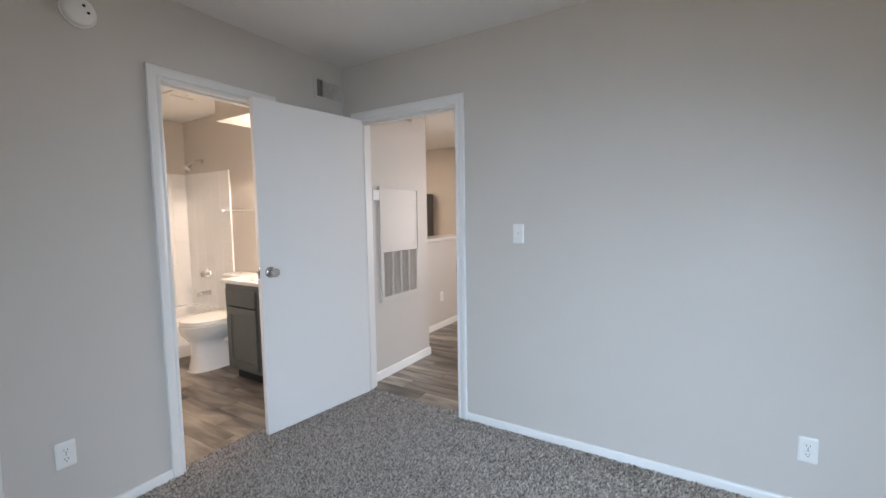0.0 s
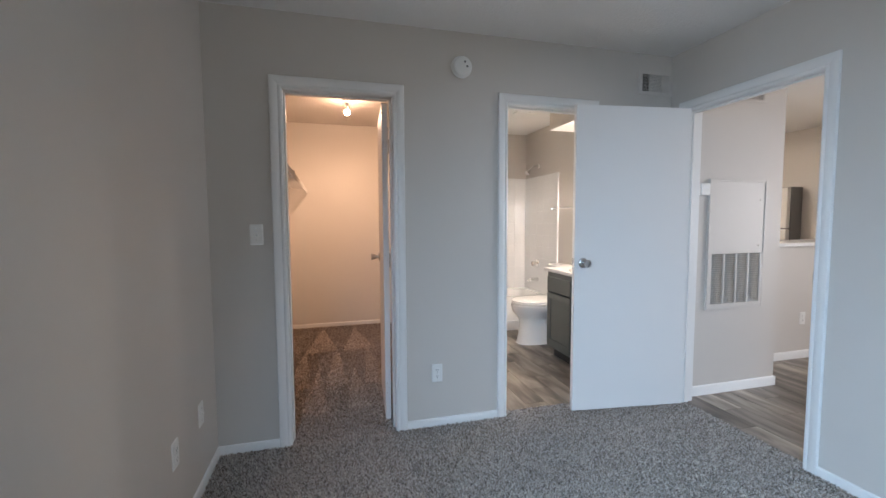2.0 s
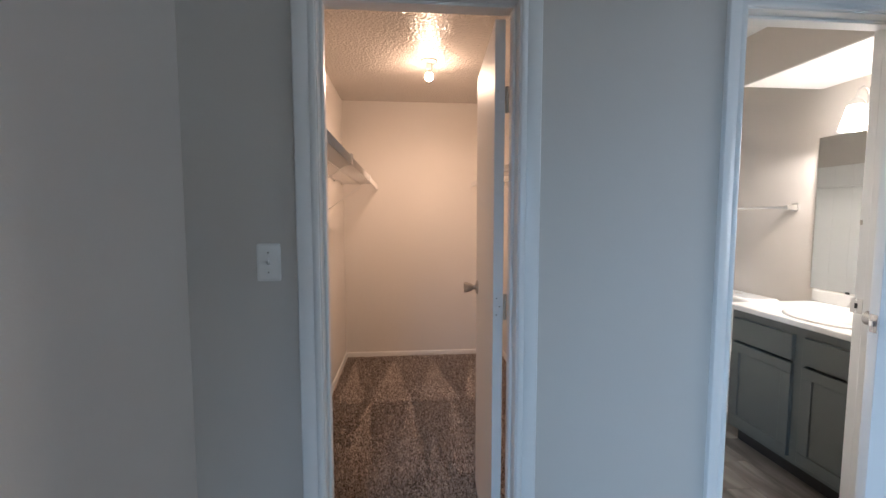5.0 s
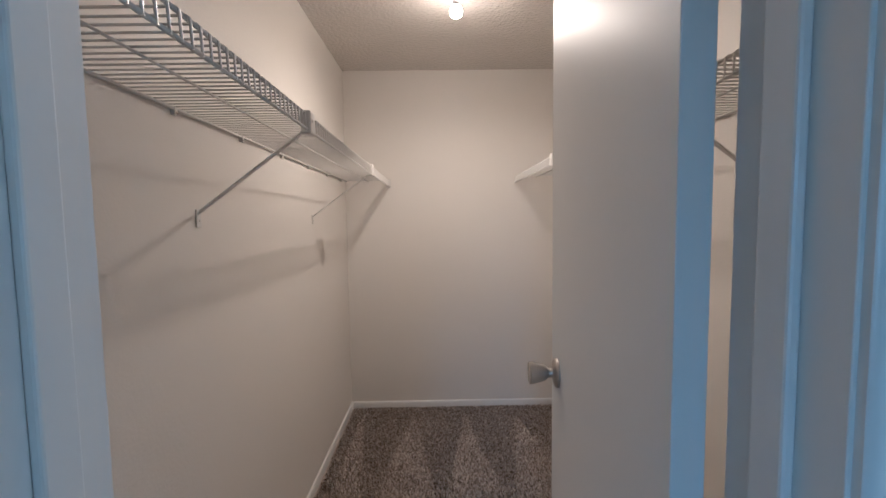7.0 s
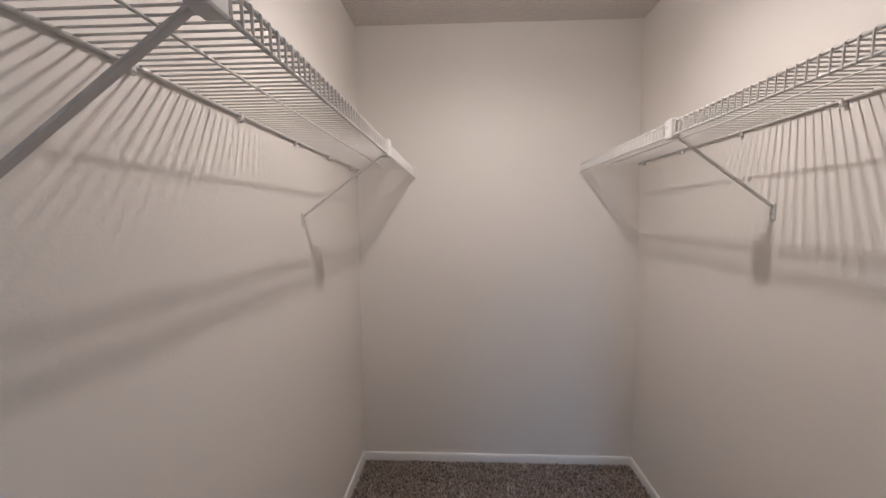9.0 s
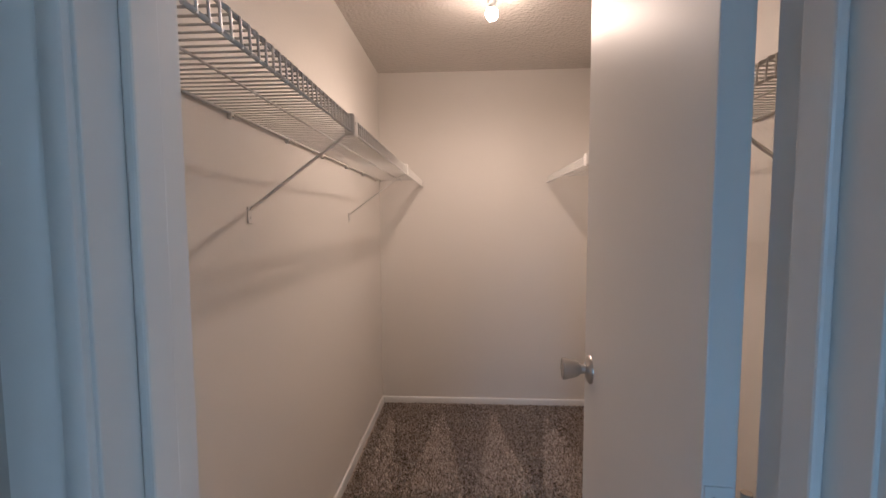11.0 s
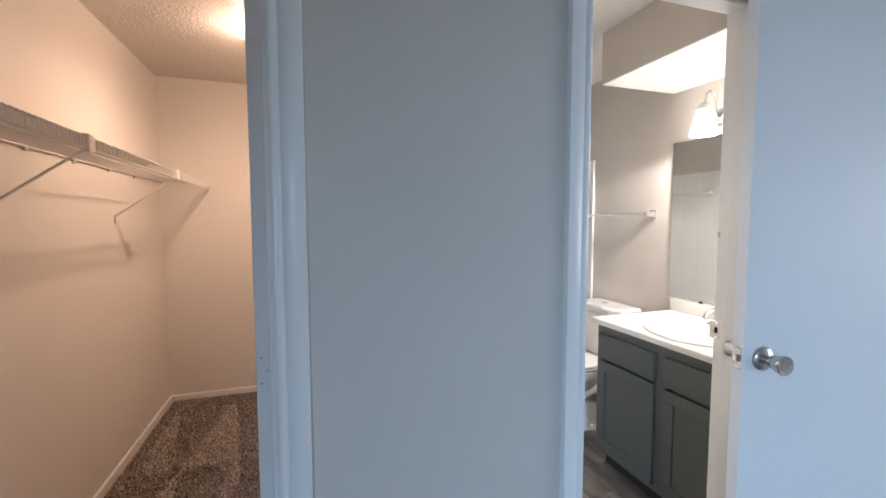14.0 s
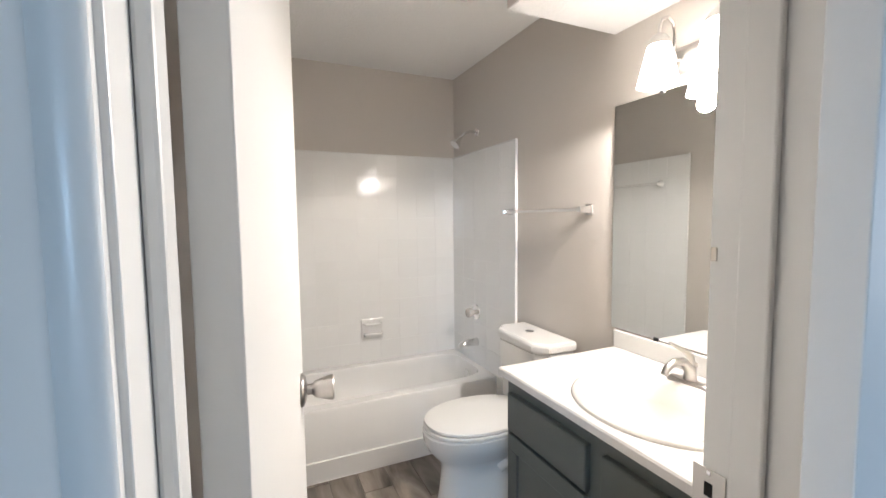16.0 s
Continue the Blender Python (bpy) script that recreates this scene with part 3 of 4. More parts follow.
part("door", box(B(), -0.38, -0.165, 0.06, 0.38, -0.105, 1.16, 0.010), STEEL, fr, "brushed steel door")
part("freezer_door", box(B(), -0.38, -0.165, 1.175, 0.38, -0.105, 1.69, 0.010), STEEL, fr, "brushed steel door")
for z0, z1 in ((0.65, 1.12), (1.20, 1.50)):
    part("handle", tube(B(), [(-0.32, -0.165, z0), (-0.32, -0.21, z0 + 0.02), (-0.32, -0.21, z1 - 0.02), (-0.32, -0.165, z1)], 0.010), STEEL, fr)
for sx in (-0.3, 0.3):
    part("foot", lathe(B(), [(0.02, 0.0), (0.02, 0.045)], (sx, 0.0, 0), "z", 12), DARK, fr)
# unseen fixture, added out of view to light the kitchen wall
kl = thing("added_kitchen_light", pose(-4.5, 4.3, 2.42), "unseen square white ceiling light, added to warm the kitchen", "ceiling light")
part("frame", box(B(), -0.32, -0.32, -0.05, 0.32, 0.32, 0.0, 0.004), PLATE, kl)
part("diffuser", box(B(), -0.29, -0.29, -0.066, 0.29, 0.29, -0.052, 0.004), KLIGHT, kl, "glowing diffuser of the added light")


# ---- closet: bulb and wire shelves ----
cb = thing("closet_light", pose(-4.085, 0.566, 2.455), "bare lit bulb in a white porcelain ceiling holder", "ceiling light")
part("holder", lathe(B(), [(0.060, 0.0), (0.060, -0.006), (0.053, -0.012), (0.030, -0.016), (0.0215, -0.020), (0.0205, -0.055), (0.0195, -0.058)], (0, 0, 0), "z", 28), PORC, cb)
part("socket", lathe(B(), [(0.0205, -0.056), (0.0195, -0.064), (0.0165, -0.068)], (0, 0, 0), "z", 20), PORC, cb)
# opaque neck, widened over the globe's top to cut the ceiling's hot spot
part("bulb_collar", lathe(B(), [(0.0135, -0.066), (0.0145, -0.074), (0.0190, -0.083), (0.0235, -0.090)], (0, 0, 0), "z", 24, cap=False), PLATE, cb, "white bulb neck, opaque to keep light off the ceiling")
part("bulb", lathe(B(), [(0.0235, -0.090), (0.0275, -0.100), (0.0290, -0.109), (0.0284, -0.116), (0.0260, -0.123), (0.0215, -0.129), (0.014, -0.1345), (0.006, -0.1368), (0.001, -0.137)], (0, 0, 0), "z", 24), BULB, cb, "glowing warm bulb")


def wire_shelf(name, m, length, braces, clips, label):
    """A ventilated wire shelf: local x along the wall from its far end, y out of the wall, z its deck."""
    ob = thing(name, m, label, "wire shelf", group="closet wire shelves")
    D, lip = 0.312, 0.040
    part("back_rail", tube(B(), [(0, 0.007, -0.001), (length, 0.007, -0.001)], 0.0046), WIRE, ob)
    part("middle_rail", tube(B(), [(0, 0.165, -0.004), (length, 0.165, -0.004)], 0.0028), WIRE, ob)
    part("front_rail", tube(B(), [(0, D, 0.0), (length, D, 0.0)], 0.0038), WIRE, ob)
    part("lip_rail", tube(B(), [(0, D + 0.004, -lip), (length, D + 0.004, -lip)], 0.0038), WIRE, ob)
    n = int(length / 0.0254)
    bm = B()
    tube(bm, [(0, 0.004, 0.003), (0, D, 0.004), (0, D + 0.005, 0.0), (0, D + 0.007, -lip - 0.004)], 0.0023, 6)
    me = mesh_of("deck_wire", bm, WIRE)
    for i in range(n):
        o = new("deck_wire", me)
        o.parent = ob
        o.matrix_basis = pose(0.013 + i * 0.0254, 0, 0)
    part("end_bracket", box(B(), 0.0, D - 0.02, -lip - 0.012, 0.012, D + 0.016, 0.010, 0.003), WIRE, ob)
    first, gap = clips
    for i in range(int((length - first) / gap) + 1):
        x = first + i * gap
        clip = part("wall_clip", box(B(), x - 0.0065, 0.0, -0.019, x + 0.0065, 0.0135, 0.004, 0.003), WIRE, ob)
        part("screw", lathe(B(), [(0.0032, 0.0125), (0.0028, 0.0145), (0.0005, 0.015)], (x, 0, -0.0125), "y", 10), BRASSY, clip)
    for x in braces:
        br = part("brace", rings(B(), [[(x - 0.007, D - 0.010, -lip - 0.004), (x + 0.007, D - 0.010, -lip - 0.004), (x + 0.007, D - 0.004, -lip + 0.006), (x - 0.007, D - 0.004, -lip + 0.006)],
                                       [(x - 0.007, 0.006, -0.262), (x + 0.007, 0.006, -0.262), (x + 0.007, 0.010, -0.252), (x - 0.007, 0.010, -0.252)]]), WIRE, ob, "flat white steel brace")
        part("brace_foot", box(B(), x - 0.011, 0.0, -0.300, x + 0.011, 0.005, -0.250, 0.002), WIRE, br)
        clip = part("brace_clip", box(B(), x - 0.022, D - 0.014, -lip - 0.012, x + 0.022, D + 0.015, 0.010, 0.005), WIRE, br)
        part("screw", lathe(B(), [(0.005, 0.0), (0.004, 0.0015), (0.0005, 0.002)], (x + 0.006, D + 0.0145, -0.016), "y", 12), STEEL, clip)
        part("screw", lathe(B(), [(0.004, 0.0), (0.003, 0.002), (0.0005, 0.0025)], (x, 0.0045, -0.282), "y", 12), STEEL, br)
    return ob


wire_shelf("wire_shelf", pose(-5.14, -0.195, 1.678), 2.60, (0.828, 1.880), (0.164, 0.361), "white vinyl-coated wire shelf along one closet wall")
wire_shelf("wire_shelf", pose(-2.56, 1.35, 1.697, 0, 0, 180), 2.58, (1.587, 0.587), (0.213, 0.383), "white vinyl-coated wire shelf along the opposite closet wall")

# ---- bathroom: tub and surround ----
TX = -4.37
tub = thing("bathtub", pose(-5.005, 2.182, -0.01), "white enamelled alcove bathtub with a straight apron", "bathtub")
L2, WD, RH = 0.736, 5.005 + TX, 0.395
bm = B()


def rect(x0, x1, y0, y1, z, n=44, power=8):
    return oval((x0 + x1) / 2, (y0 + y1) / 2, z, (x1 - x0) / 2, (y1 - y0) / 2, n, power)


rings(bm, [rect(0, WD, -L2, L2, 0.0, power=40), rect(0, WD, -L2, L2, RH - 0.012, power=40), rect(0.004, WD - 0.008, -L2 + 0.004, L2 - 0.004, RH, power=40), rect(0.065, WD - 0.075, -L2 + 0.09, L2 - 0.045, RH, power=6),
           rect(0.072, WD - 0.085, -L2 + 0.105, L2 - 0.050, RH - 0.015, power=6), rect(0.11, WD - 0.12, -L2 + 0.24, L2 - 0.075, 0.14, power=5), rect(0.17, WD - 0.18, -L2 + 0.34, L2 - 0.14, 0.09, power=4)])
part("tub_shell", bm, TUB, tub)
part("apron_base", box(B(), WD - 0.006, -L2, 0.0, WD + 0.012, L2, 0.118, 0.004), TUB, tub, "raised band along the floor")
part("caulk", tube(B(), [(WD + 0.012, -L2, 0.004), (WD + 0.012, L2, 0.004)], 0.004), GROUT, tub)

SZ0, SZ1 = 0.385, 1.838
XS, YN, ES = -5.01, 2.925, -4.175
sur = thing("tub_surround", pose(0, 0, 0), "white glazed square wall tiles round the tub", "tile surround", kind="structure")
part("backing", box(B(), XS, 1.452, SZ0, XS + 0.007, YN - 0.012, SZ1), GROUT, sur)
part("backing", box(B(), XS, YN - 0.012, 0.0, ES, YN - 0.005, SZ1), GROUT, sur)
part("backing", box(B(), XS, 1.445, 0.0, ES, 1.452, SZ1), GROUT, sur)
part("edge_trim", box(B(), ES - 0.002, YN - 0.018, 0.0, ES + 0.010, YN - 0.0005, SZ1 + 0.006, 0.003), TUB, sur)
part("edge_trim", box(B(), ES - 0.002, 1.4405, 0.0, ES + 0.010, 1.456, SZ1 + 0.006, 0.003), TUB, sur)
part("cap", box(B(), XS, 1.452, SZ1, XS + 0.013, YN - 0.018, SZ1 + 0.006, 0.002), TUB, sur)
part("cap", box(B(), XS + 0.013, YN - 0.018, SZ1, ES - 0.002, YN - 0.0005, SZ1 + 0.006, 0.002), TUB, sur)

rod = thing("washcloth_bar", pose(-4.68, 1.456, 1.64), "white ceramic bar on the tiled wall opposite the mirror", "towel bar")
part("bar", tube(B(), [(-0.29, 0.05, 0), (0.29, 0.05, 0)], 0.009, 12), PORC, rod)
for x in (-0.29, 0.29):
    part("post", lathe(B(), [(0.026, 0.0), (0.024, 0.012), (0.014, 0.03), (0.014, 0.06), (0.002, 0.062)], (x, 0, 0), "y", 16), PORC, rod)

soap = thing("soap_dish", pose(-4.998, 2.267, 0.555), "white ceramic soap dish set into the wall tiles", "soap dish")
part("plate", box(B(), 0, -0.078, 0.0, 0.012, 0.078, 0.142, 0.005), PORC, soap)
part("tray", rings(B(), [[(0.008, y, z) for y, z in ((-0.065, 0.016), (0.065, 0.016), (0.065, 0.046), (-0.065, 0.046))], [(0.055, y, z) for y, z in ((-0.055, 0.026), (0.055, 0.026), (0.055, 0.038), (-0.055, 0.038))]]), PORC, soap)
part("grab_bar", tube(B(), [(0.008, -0.06, 0.108), (0.04, -0.05, 0.108), (0.04, 0.05, 0.108), (0.008, 0.06, 0.108)], 0.009), PORC, soap)

valve = thing("shower_valve", pose(-4.637, 2.908, 0.750), "chrome shower valve with a clear knob", "shower valve")
part("escutcheon", lathe(B(), [(0.052, 0.0), (0.050, -0.006), (0.030, -0.014), (0.018, -0.020)], (0, 0, 0), "y", 32), CHROME, valve)
part("knob", lathe(B(), [(0.016, -0.018), (0.024, -0.030), (0.033, -0.050), (0.034, -0.066), (0.026, -0.074), (0.002, -0.076)], (0, 0, 0), "y", 8), ACRYLIC, valve, "clear acrylic knob")
spout = thing("tub_spout", pose(-4.630, 2.908, 0.545), "chrome tub spout above the overflow", "tub spout")
part("spout", rings(B(), [[(r * math.cos(a), y, z + r2 * math.sin(a)) for a in [2 * math.pi * k / 18 for k in range(18)]] for y, z, r, r2 in ((0, 0, 0.030, 0.030), (-0.01, 0, 0.028, 0.028), (-0.09, -0.002, 0.024, 0.022), (-0.128, -0.010, 0.022, 0.018), (-0.138, -0.014, 0.014, 0.012))]), CHROME, spout)
of = thing("overflow_plate", pose(-4.665, 2.846, 0.312), "round chrome overflow plate", "overflow plate")
part("plate", lathe(B(), [(0.038, 0.0), (0.036, -0.006), (0.026, -0.010), (0.002, -0.010)], (0, 0, 0), "y", 24), CHROME, of)
sh = thing("wall_shower", pose(-4.65, 2.925, 1.968), "chrome shower head on a bent arm", "shower head")
part("flange", lathe(B(), [(0.028, 0.0), (0.026, -0.006), (0.012, -0.010)], (0, 0, 0), "y", 20), CHROME, sh)
part("arm", tube(B(), [(0, 0, 0), (0, -0.05, 0.004), (0, -0.09, -0.012), (0, -0.125, -0.045)], 0.0095), CHROME, sh)
tilt = pose(0, -0.120, -0.040, 138, 0, 0)
part("head", lathe(B(), [(0.012, 0.0), (0.014, 0.015), (0.017, 0.02), (0.020, 0.035), (0.036, 0.062), (0.037, 0.070), (0.030, 0.074), (0.002, 0.074)], (0, 0, 0), "z", 24), CHROME, sh, at=tilt)

# ---- bathroom: toilet ----
toi = thing("toilet", pose(-3.865, 2.912, -0.006) @ Matrix.Diagonal((1, 1, 1.068, 1)), "white two-piece toilet with the lid closed", "toilet")
part("pedestal", rings(B(), [oval(0, -0.375, 0.0, 0.122, 0.262, 36, 2.8), oval(0, -0.375, 0.015, 0.120, 0.260, 36, 2.8), oval(0, -0.375, 0.09, 0.112, 0.243, 36, 2.6), oval(0, -0.38, 0.19, 0.104, 0.228, 36, 2.5), oval(0, -0.385, 0.235, 0.106, 0.226, 36, 2.4),
                             oval(0, -0.395, 0.268, 0.126, 0.242, 36, 2.2), oval(0, -0.41, 0.31, 0.158, 0.266, 36, 2.1), oval(0, -0.418, 0.35, 0.178, 0.276, 36, 2.1), oval(0, -0.418, 0.386, 0.184, 0.279, 36, 2.1), oval(0, -0.418, 0.394, 0.178, 0.272, 36, 2.1)]), PORC, toi)
part("floor_caulk", rings(B(), [oval(0, -0.375, 0.0, 0.129, 0.269, 36, 2.8), oval(0, -0.375, 0.007, 0.123, 0.263, 36, 2.8)]), GROUT, toi)
part("rear_deck", box(B(), -0.105, -0.26, 0.22, 0.105, -0.03, 0.392, 0.02, 3), PORC, toi)
for s in (-1, 1):
    part("trapway", tube(B(), [(s * 0.088, -0.36, 0.21), (s * 0.104, -0.28, 0.262), (s * 0.106, -0.21, 0.245), (s * 0.104, -0.17, 0.18), (s * 0.104, -0.20, 0.11), (s * 0.100, -0.18, 0.03)], [0.03, 0.038, 0.040, 0.040, 0.038, 0.03], 12), PORC, toi)
    part("bolt_cap", lathe(B(), [(0.016, 0.0), (0.015, 0.012), (0.008, 0.02), (0.001, 0.022)], (s * 0.118, -0.30, 0.014), "z", 12), PORC, toi)
part("seat", rings(B(), [oval(0, -0.415, 0.396, 0.184, 0.272, 40, 2.15), oval(0, -0.415, 0.400, 0.188, 0.276, 40, 2.15), oval(0, -0.415, 0.410, 0.188, 0.276, 40, 2.15), oval(0, -0.415, 0.414, 0.184, 0.272, 40, 2.15)]), PLATE, toi)
part("lid", rings(B(), [oval(0, -0.412, 0.417, 0.184, 0.272, 40, 2.15), oval(0, -0.412, 0.421, 0.188, 0.276, 40, 2.15), oval(0, -0.412, 0.430, 0.186, 0.274, 40, 2.15), oval(0, -0.412, 0.436, 0.172, 0.258, 40, 2.15), oval(0, -0.412, 0.4385, 0.10, 0.16, 40, 2.15)]), PLATE, toi)
for s in (-1, 1):
    part("seat_hinge", box(B(), s * 0.075 - 0.022, -0.165, 0.394, s * 0.075 + 0.022, -0.128, 0.432, 0.008, 3), PLATE, toi)


def tank_loop(w0, d0, d1, cut, z):
    return [(-w0, d1, z), (-w0, d0 + cut, z), (-w0 + cut * 1.1, d0, z), (w0 - cut * 1.1, d0, z), (w0, d0 + cut, z), (w0, d1, z)]


bm = rings(B(), [tank_loop(0.165, -0.165, -0.012, 0.04, 0.385), tank_loop(0.190, -0.190, -0.006, 0.05, 0.44), tank_loop(0.205, -0.205, -0.004, 0.055, 0.735)])
bmesh.ops.bevel(bm, geom=list(bm.edges), offset=0.008, segments=2, affect="EDGES")
part("tank", bm, PORC, toi, at=pose(0, 0, -0.016))
bm = rings(B(), [tank_loop(0.212, -0.214, -0.001, 0.058, 0.737), tank_loop(0.214, -0.216, 0.0, 0.058, 0.770), tank_loop(0.206, -0.208, -0.006, 0.056, 0.780)])
bmesh.ops.bevel(bm, geom=list(bm.edges), offset=0.005, segments=2, affect="EDGES")
part("tank_lid", bm, PORC, toi, at=pose(0, 0, -0.016))
part("flush_button", lathe(B(), [(0.024, 0.778), (0.024, 0.784), (0.020, 0.786), (0.002, 0.785)], (-0.02, -0.105, -0.016), "z", 20), CHROME, toi, "chrome flush button")
sv = thing("supply_valve", pose(-3.62, 2.913, 0.17), "chrome water supply valve with braided hose", "supply valve")
part("valve", lathe(B(), [(0.024, 0.0), (0.022, -0.006), (0.008, -0.008), (0.008, -0.05), (0.016, -0.055), (0.016, -0.075), (0.002, -0.076)], (0, 0, 0), "y", 14), CHROME, sv)
part("hose", tube(B(), [(0, -0.045, 0.01), (-0.01, -0.06, 0.08), (-0.05, -0.09, 0.16), (-0.08, -0.10, 0.225)], 0.006), NICKEL, sv)

# ---- bathroom: vanity ----
van = thing("vanity_cabinet", pose(-3.402, 2.366, -0.002), "dark grey painted vanity cabinet with shaker doors", "cabinet")
VW, VD = 0.903, 0.555
bm = B()
for q in ((0, 0.022, 0.105, 0.018, VD, 0.814), (VW - 0.018, 0.022, 0.105, VW, VD, 0.814), (0.018, 0.022, 0.105, VW - 0.018, VD, 0.120), (0.018, VD - 0.008, 0.120, VW - 0.018, VD, 0.814)):
    box(bm, *q)
part("body", bm, CAB, van)
# the recess's shade is put into this panel's near-black colour
part("toe_kick", box(B(), 0.0, 0.075, 0.0, VW, VD, 0.105), DARK, van, "recessed toe kick, near black with its shade painted in")
for q in ((0, 0.105, VW, 0.140), (0, 0.140, 0.036, 0.814), (VW - 0.036, 0.140, VW, 0.814), (0.404, 0.140, 0.476, 0.814), (0.036, 0.768, 0.404, 0.814), (0.476, 0.768, VW - 0.036, 0.814)):
    part("face_frame", box(B(), q[0], 0.0, q[1], q[2], 0.0215, q[3], 0.0008), CAB, van)


def drawer_front(x0, z0, x1, z1):
    d = part("drawer_front", box(B(), x0, -0.019, z0, x1, 0.0, z1, 0.0015), CAB, van)
    part("drawer_face", box(B(), x0 + 0.002, -0.0215, z0 + 0.002, x1 - 0.002, -0.018, z1 - 0.002, 0.0015), CAB, d)
    return d


for x0, x1 in ((0.026, 0.412), (0.468, 0.880)):
    drawer_front(x0, 0.640, x1, 0.774)
    # the door leaf: a thin back, four rails and a sunk field
    d = part("cabinet_door", box(B(), x0, -0.004, 0.135, x1, 0.0, 0.627), CAB, van)
    f = 0.056
    part("field", box(B(), x0 + f - 0.002, -0.011, 0.135 + f - 0.002, x1 - f + 0.002, -0.004, 0.627 - f + 0.002), CAB, d)
    for b in ((x0, 0.135, x1, 0.135 + f), (x0, 0.627 - f, x1, 0.627), (x0, 0.135 + f, x0 + f, 0.627 - f), (x1 - f, 0.135 + f, x1, 0.627 - f)):
        part("rail", box(B(), b[0], -0.020, b[1], b[2], -0.004, b[3], 0.003), CAB, d)

top = thing("stone_countertop", pose(-2.965, 2.575, 0.850), "white cultured marble vanity top with oval basin cut-out", "countertop")
X0, X1, Y0, Y1 = -3.430 + 2.965, XAB - 0.002 + 2.965, 2.340 - 2.575, 2.920 - 2.575
N = 48
hole = oval(0, 0, 0, 0.225, 0.180, N)


def square(z, inset=0.0):
    out = []
    for i in range(N):
        a = 2 * math.pi * i / N
        c, s = math.cos(a), math.sin(a)
        k = min((X1 - inset) / c if c > 1e-6 else 9, (X0 + inset) / c if c < -1e-6 else 9, (Y1 - inset) / s if s > 1e-6 else 9, (Y0 + inset) / s if s < -1e-6 else 9)
        out.append((k * c, k * s, z))
    # put the nearest spoke on each corner
    for cx, cy in ((X0 + inset, Y0 + inset), (X1 - inset, Y0 + inset), (X0 + inset, Y1 - inset), (X1 - inset, Y1 - inset)):
        i = min(range(N), key=lambda q: (out[q][0] - cx) ** 2 + (out[q][1] - cy) ** 2)
        out[i] = (cx, cy, z)
    return out


bm = B()
rings(bm, [[(x, y, -0.032) for x, y, _ in hole], square(-0.032, 0.004), square(-0.028), square(-0.006), square(-0.001, 0.004), square(0.0, 0.008), [(x, y, 0.0) for x, y, _ in hole], [(x, y, -0.032) for x, y, _ in hole]], cap=False)
part("counter", bm, STONE, top, smooth=False)
part("backsplash", box(B(), X0, Y1 - 0.018, 0.0005, X1, Y1, 0.072, 0.004), STONE, top)
sink = thing("sink_basin", pose(-2.965, 2.575, 0.850), "oval bisque drop-in sink basin in the vanity top", "sink")
part("bowl", rings(B(), [oval(0, 0, 0.001, 0.252, 0.207, N), oval(0, 0, 0.008, 0.250, 0.205, N), oval(0, 0, 0.013, 0.242, 0.197, N), oval(0, 0, 0.011, 0.222, 0.178, N), oval(0, -0.004, 0.0, 0.210, 0.164, N), oval(0, -0.004, -0.05, 0.185, 0.14, N),
                         oval(0, 0, -0.10, 0.13, 0.10, N), oval(0, 0, -0.125, 0.06, 0.05, N), oval(0, 0, -0.13, 0.02, 0.02, N)], cap=False), BISQUE, sink)
part("drain", lathe(B(), [(0.022, -0.129), (0.020, -0.125), (0.012, -0.127), (0.001, -0.127)], (0, 0, 0), "z", 20), CHROME, sink)
fau = thing("faucet", pose(-3.020, 2.805, 0.851), "brushed nickel single-handle faucet behind the basin", "faucet")
part("base", rings(B(), [oval(0, 0, 0.0, 0.078, 0.026, 28, 2.6), oval(0, 0, 0.008, 0.076, 0.025, 28, 2.6), oval(0, 0, 0.016, 0.060, 0.020, 28, 2.6)]), NICKEL, fau)
part("spout", tube(B(), [(0, 0.006, 0.012), (0, 0.0, 0.05), (0, -0.03, 0.080), (0, -0.075, 0.085), (0, -0.105, 0.070), (0, -0.118, 0.052)], [0.021, 0.018, 0.0145, 0.0125, 0.0115, 0.011], 14), NICKEL, fau)
part("lever", tube(B(), [(0, 0.004, 0.070), (0, 0.002, 0.092), (-0.012, -0.022, 0.114), (-0.030, -0.060, 0.138)], [0.014, 0.012, 0.007, 0.005], 12), NICKEL, fau)
part("lift_rod", lathe(B(), [(0.003, 0.0), (0.003, 0.05), (0.007, 0.055), (0.007, 0.065), (0.002, 0.068)], (0.0, 0.030, 0), "z", 10), NICKEL, fau)

mir = thing("mirror", pose(-3.455, 2.921, 0.928), "frameless wall mirror above the vanity", "mirror")
part("glass", box(B(), 0, -0.004, 0, 0.945, 0.0, 0.918, 0.001), MIRROR, mir)
for x, z in ((0.22, 0.0), (0.75, 0.0), (0.22, 0.918), (0.75, 0.918)):
    part("clip", box(B(), x - 0.009, -0.009, z - 0.007, x + 0.009, 0.001, z + 0.007, 0.002), CHROME if z else DARK, mir)

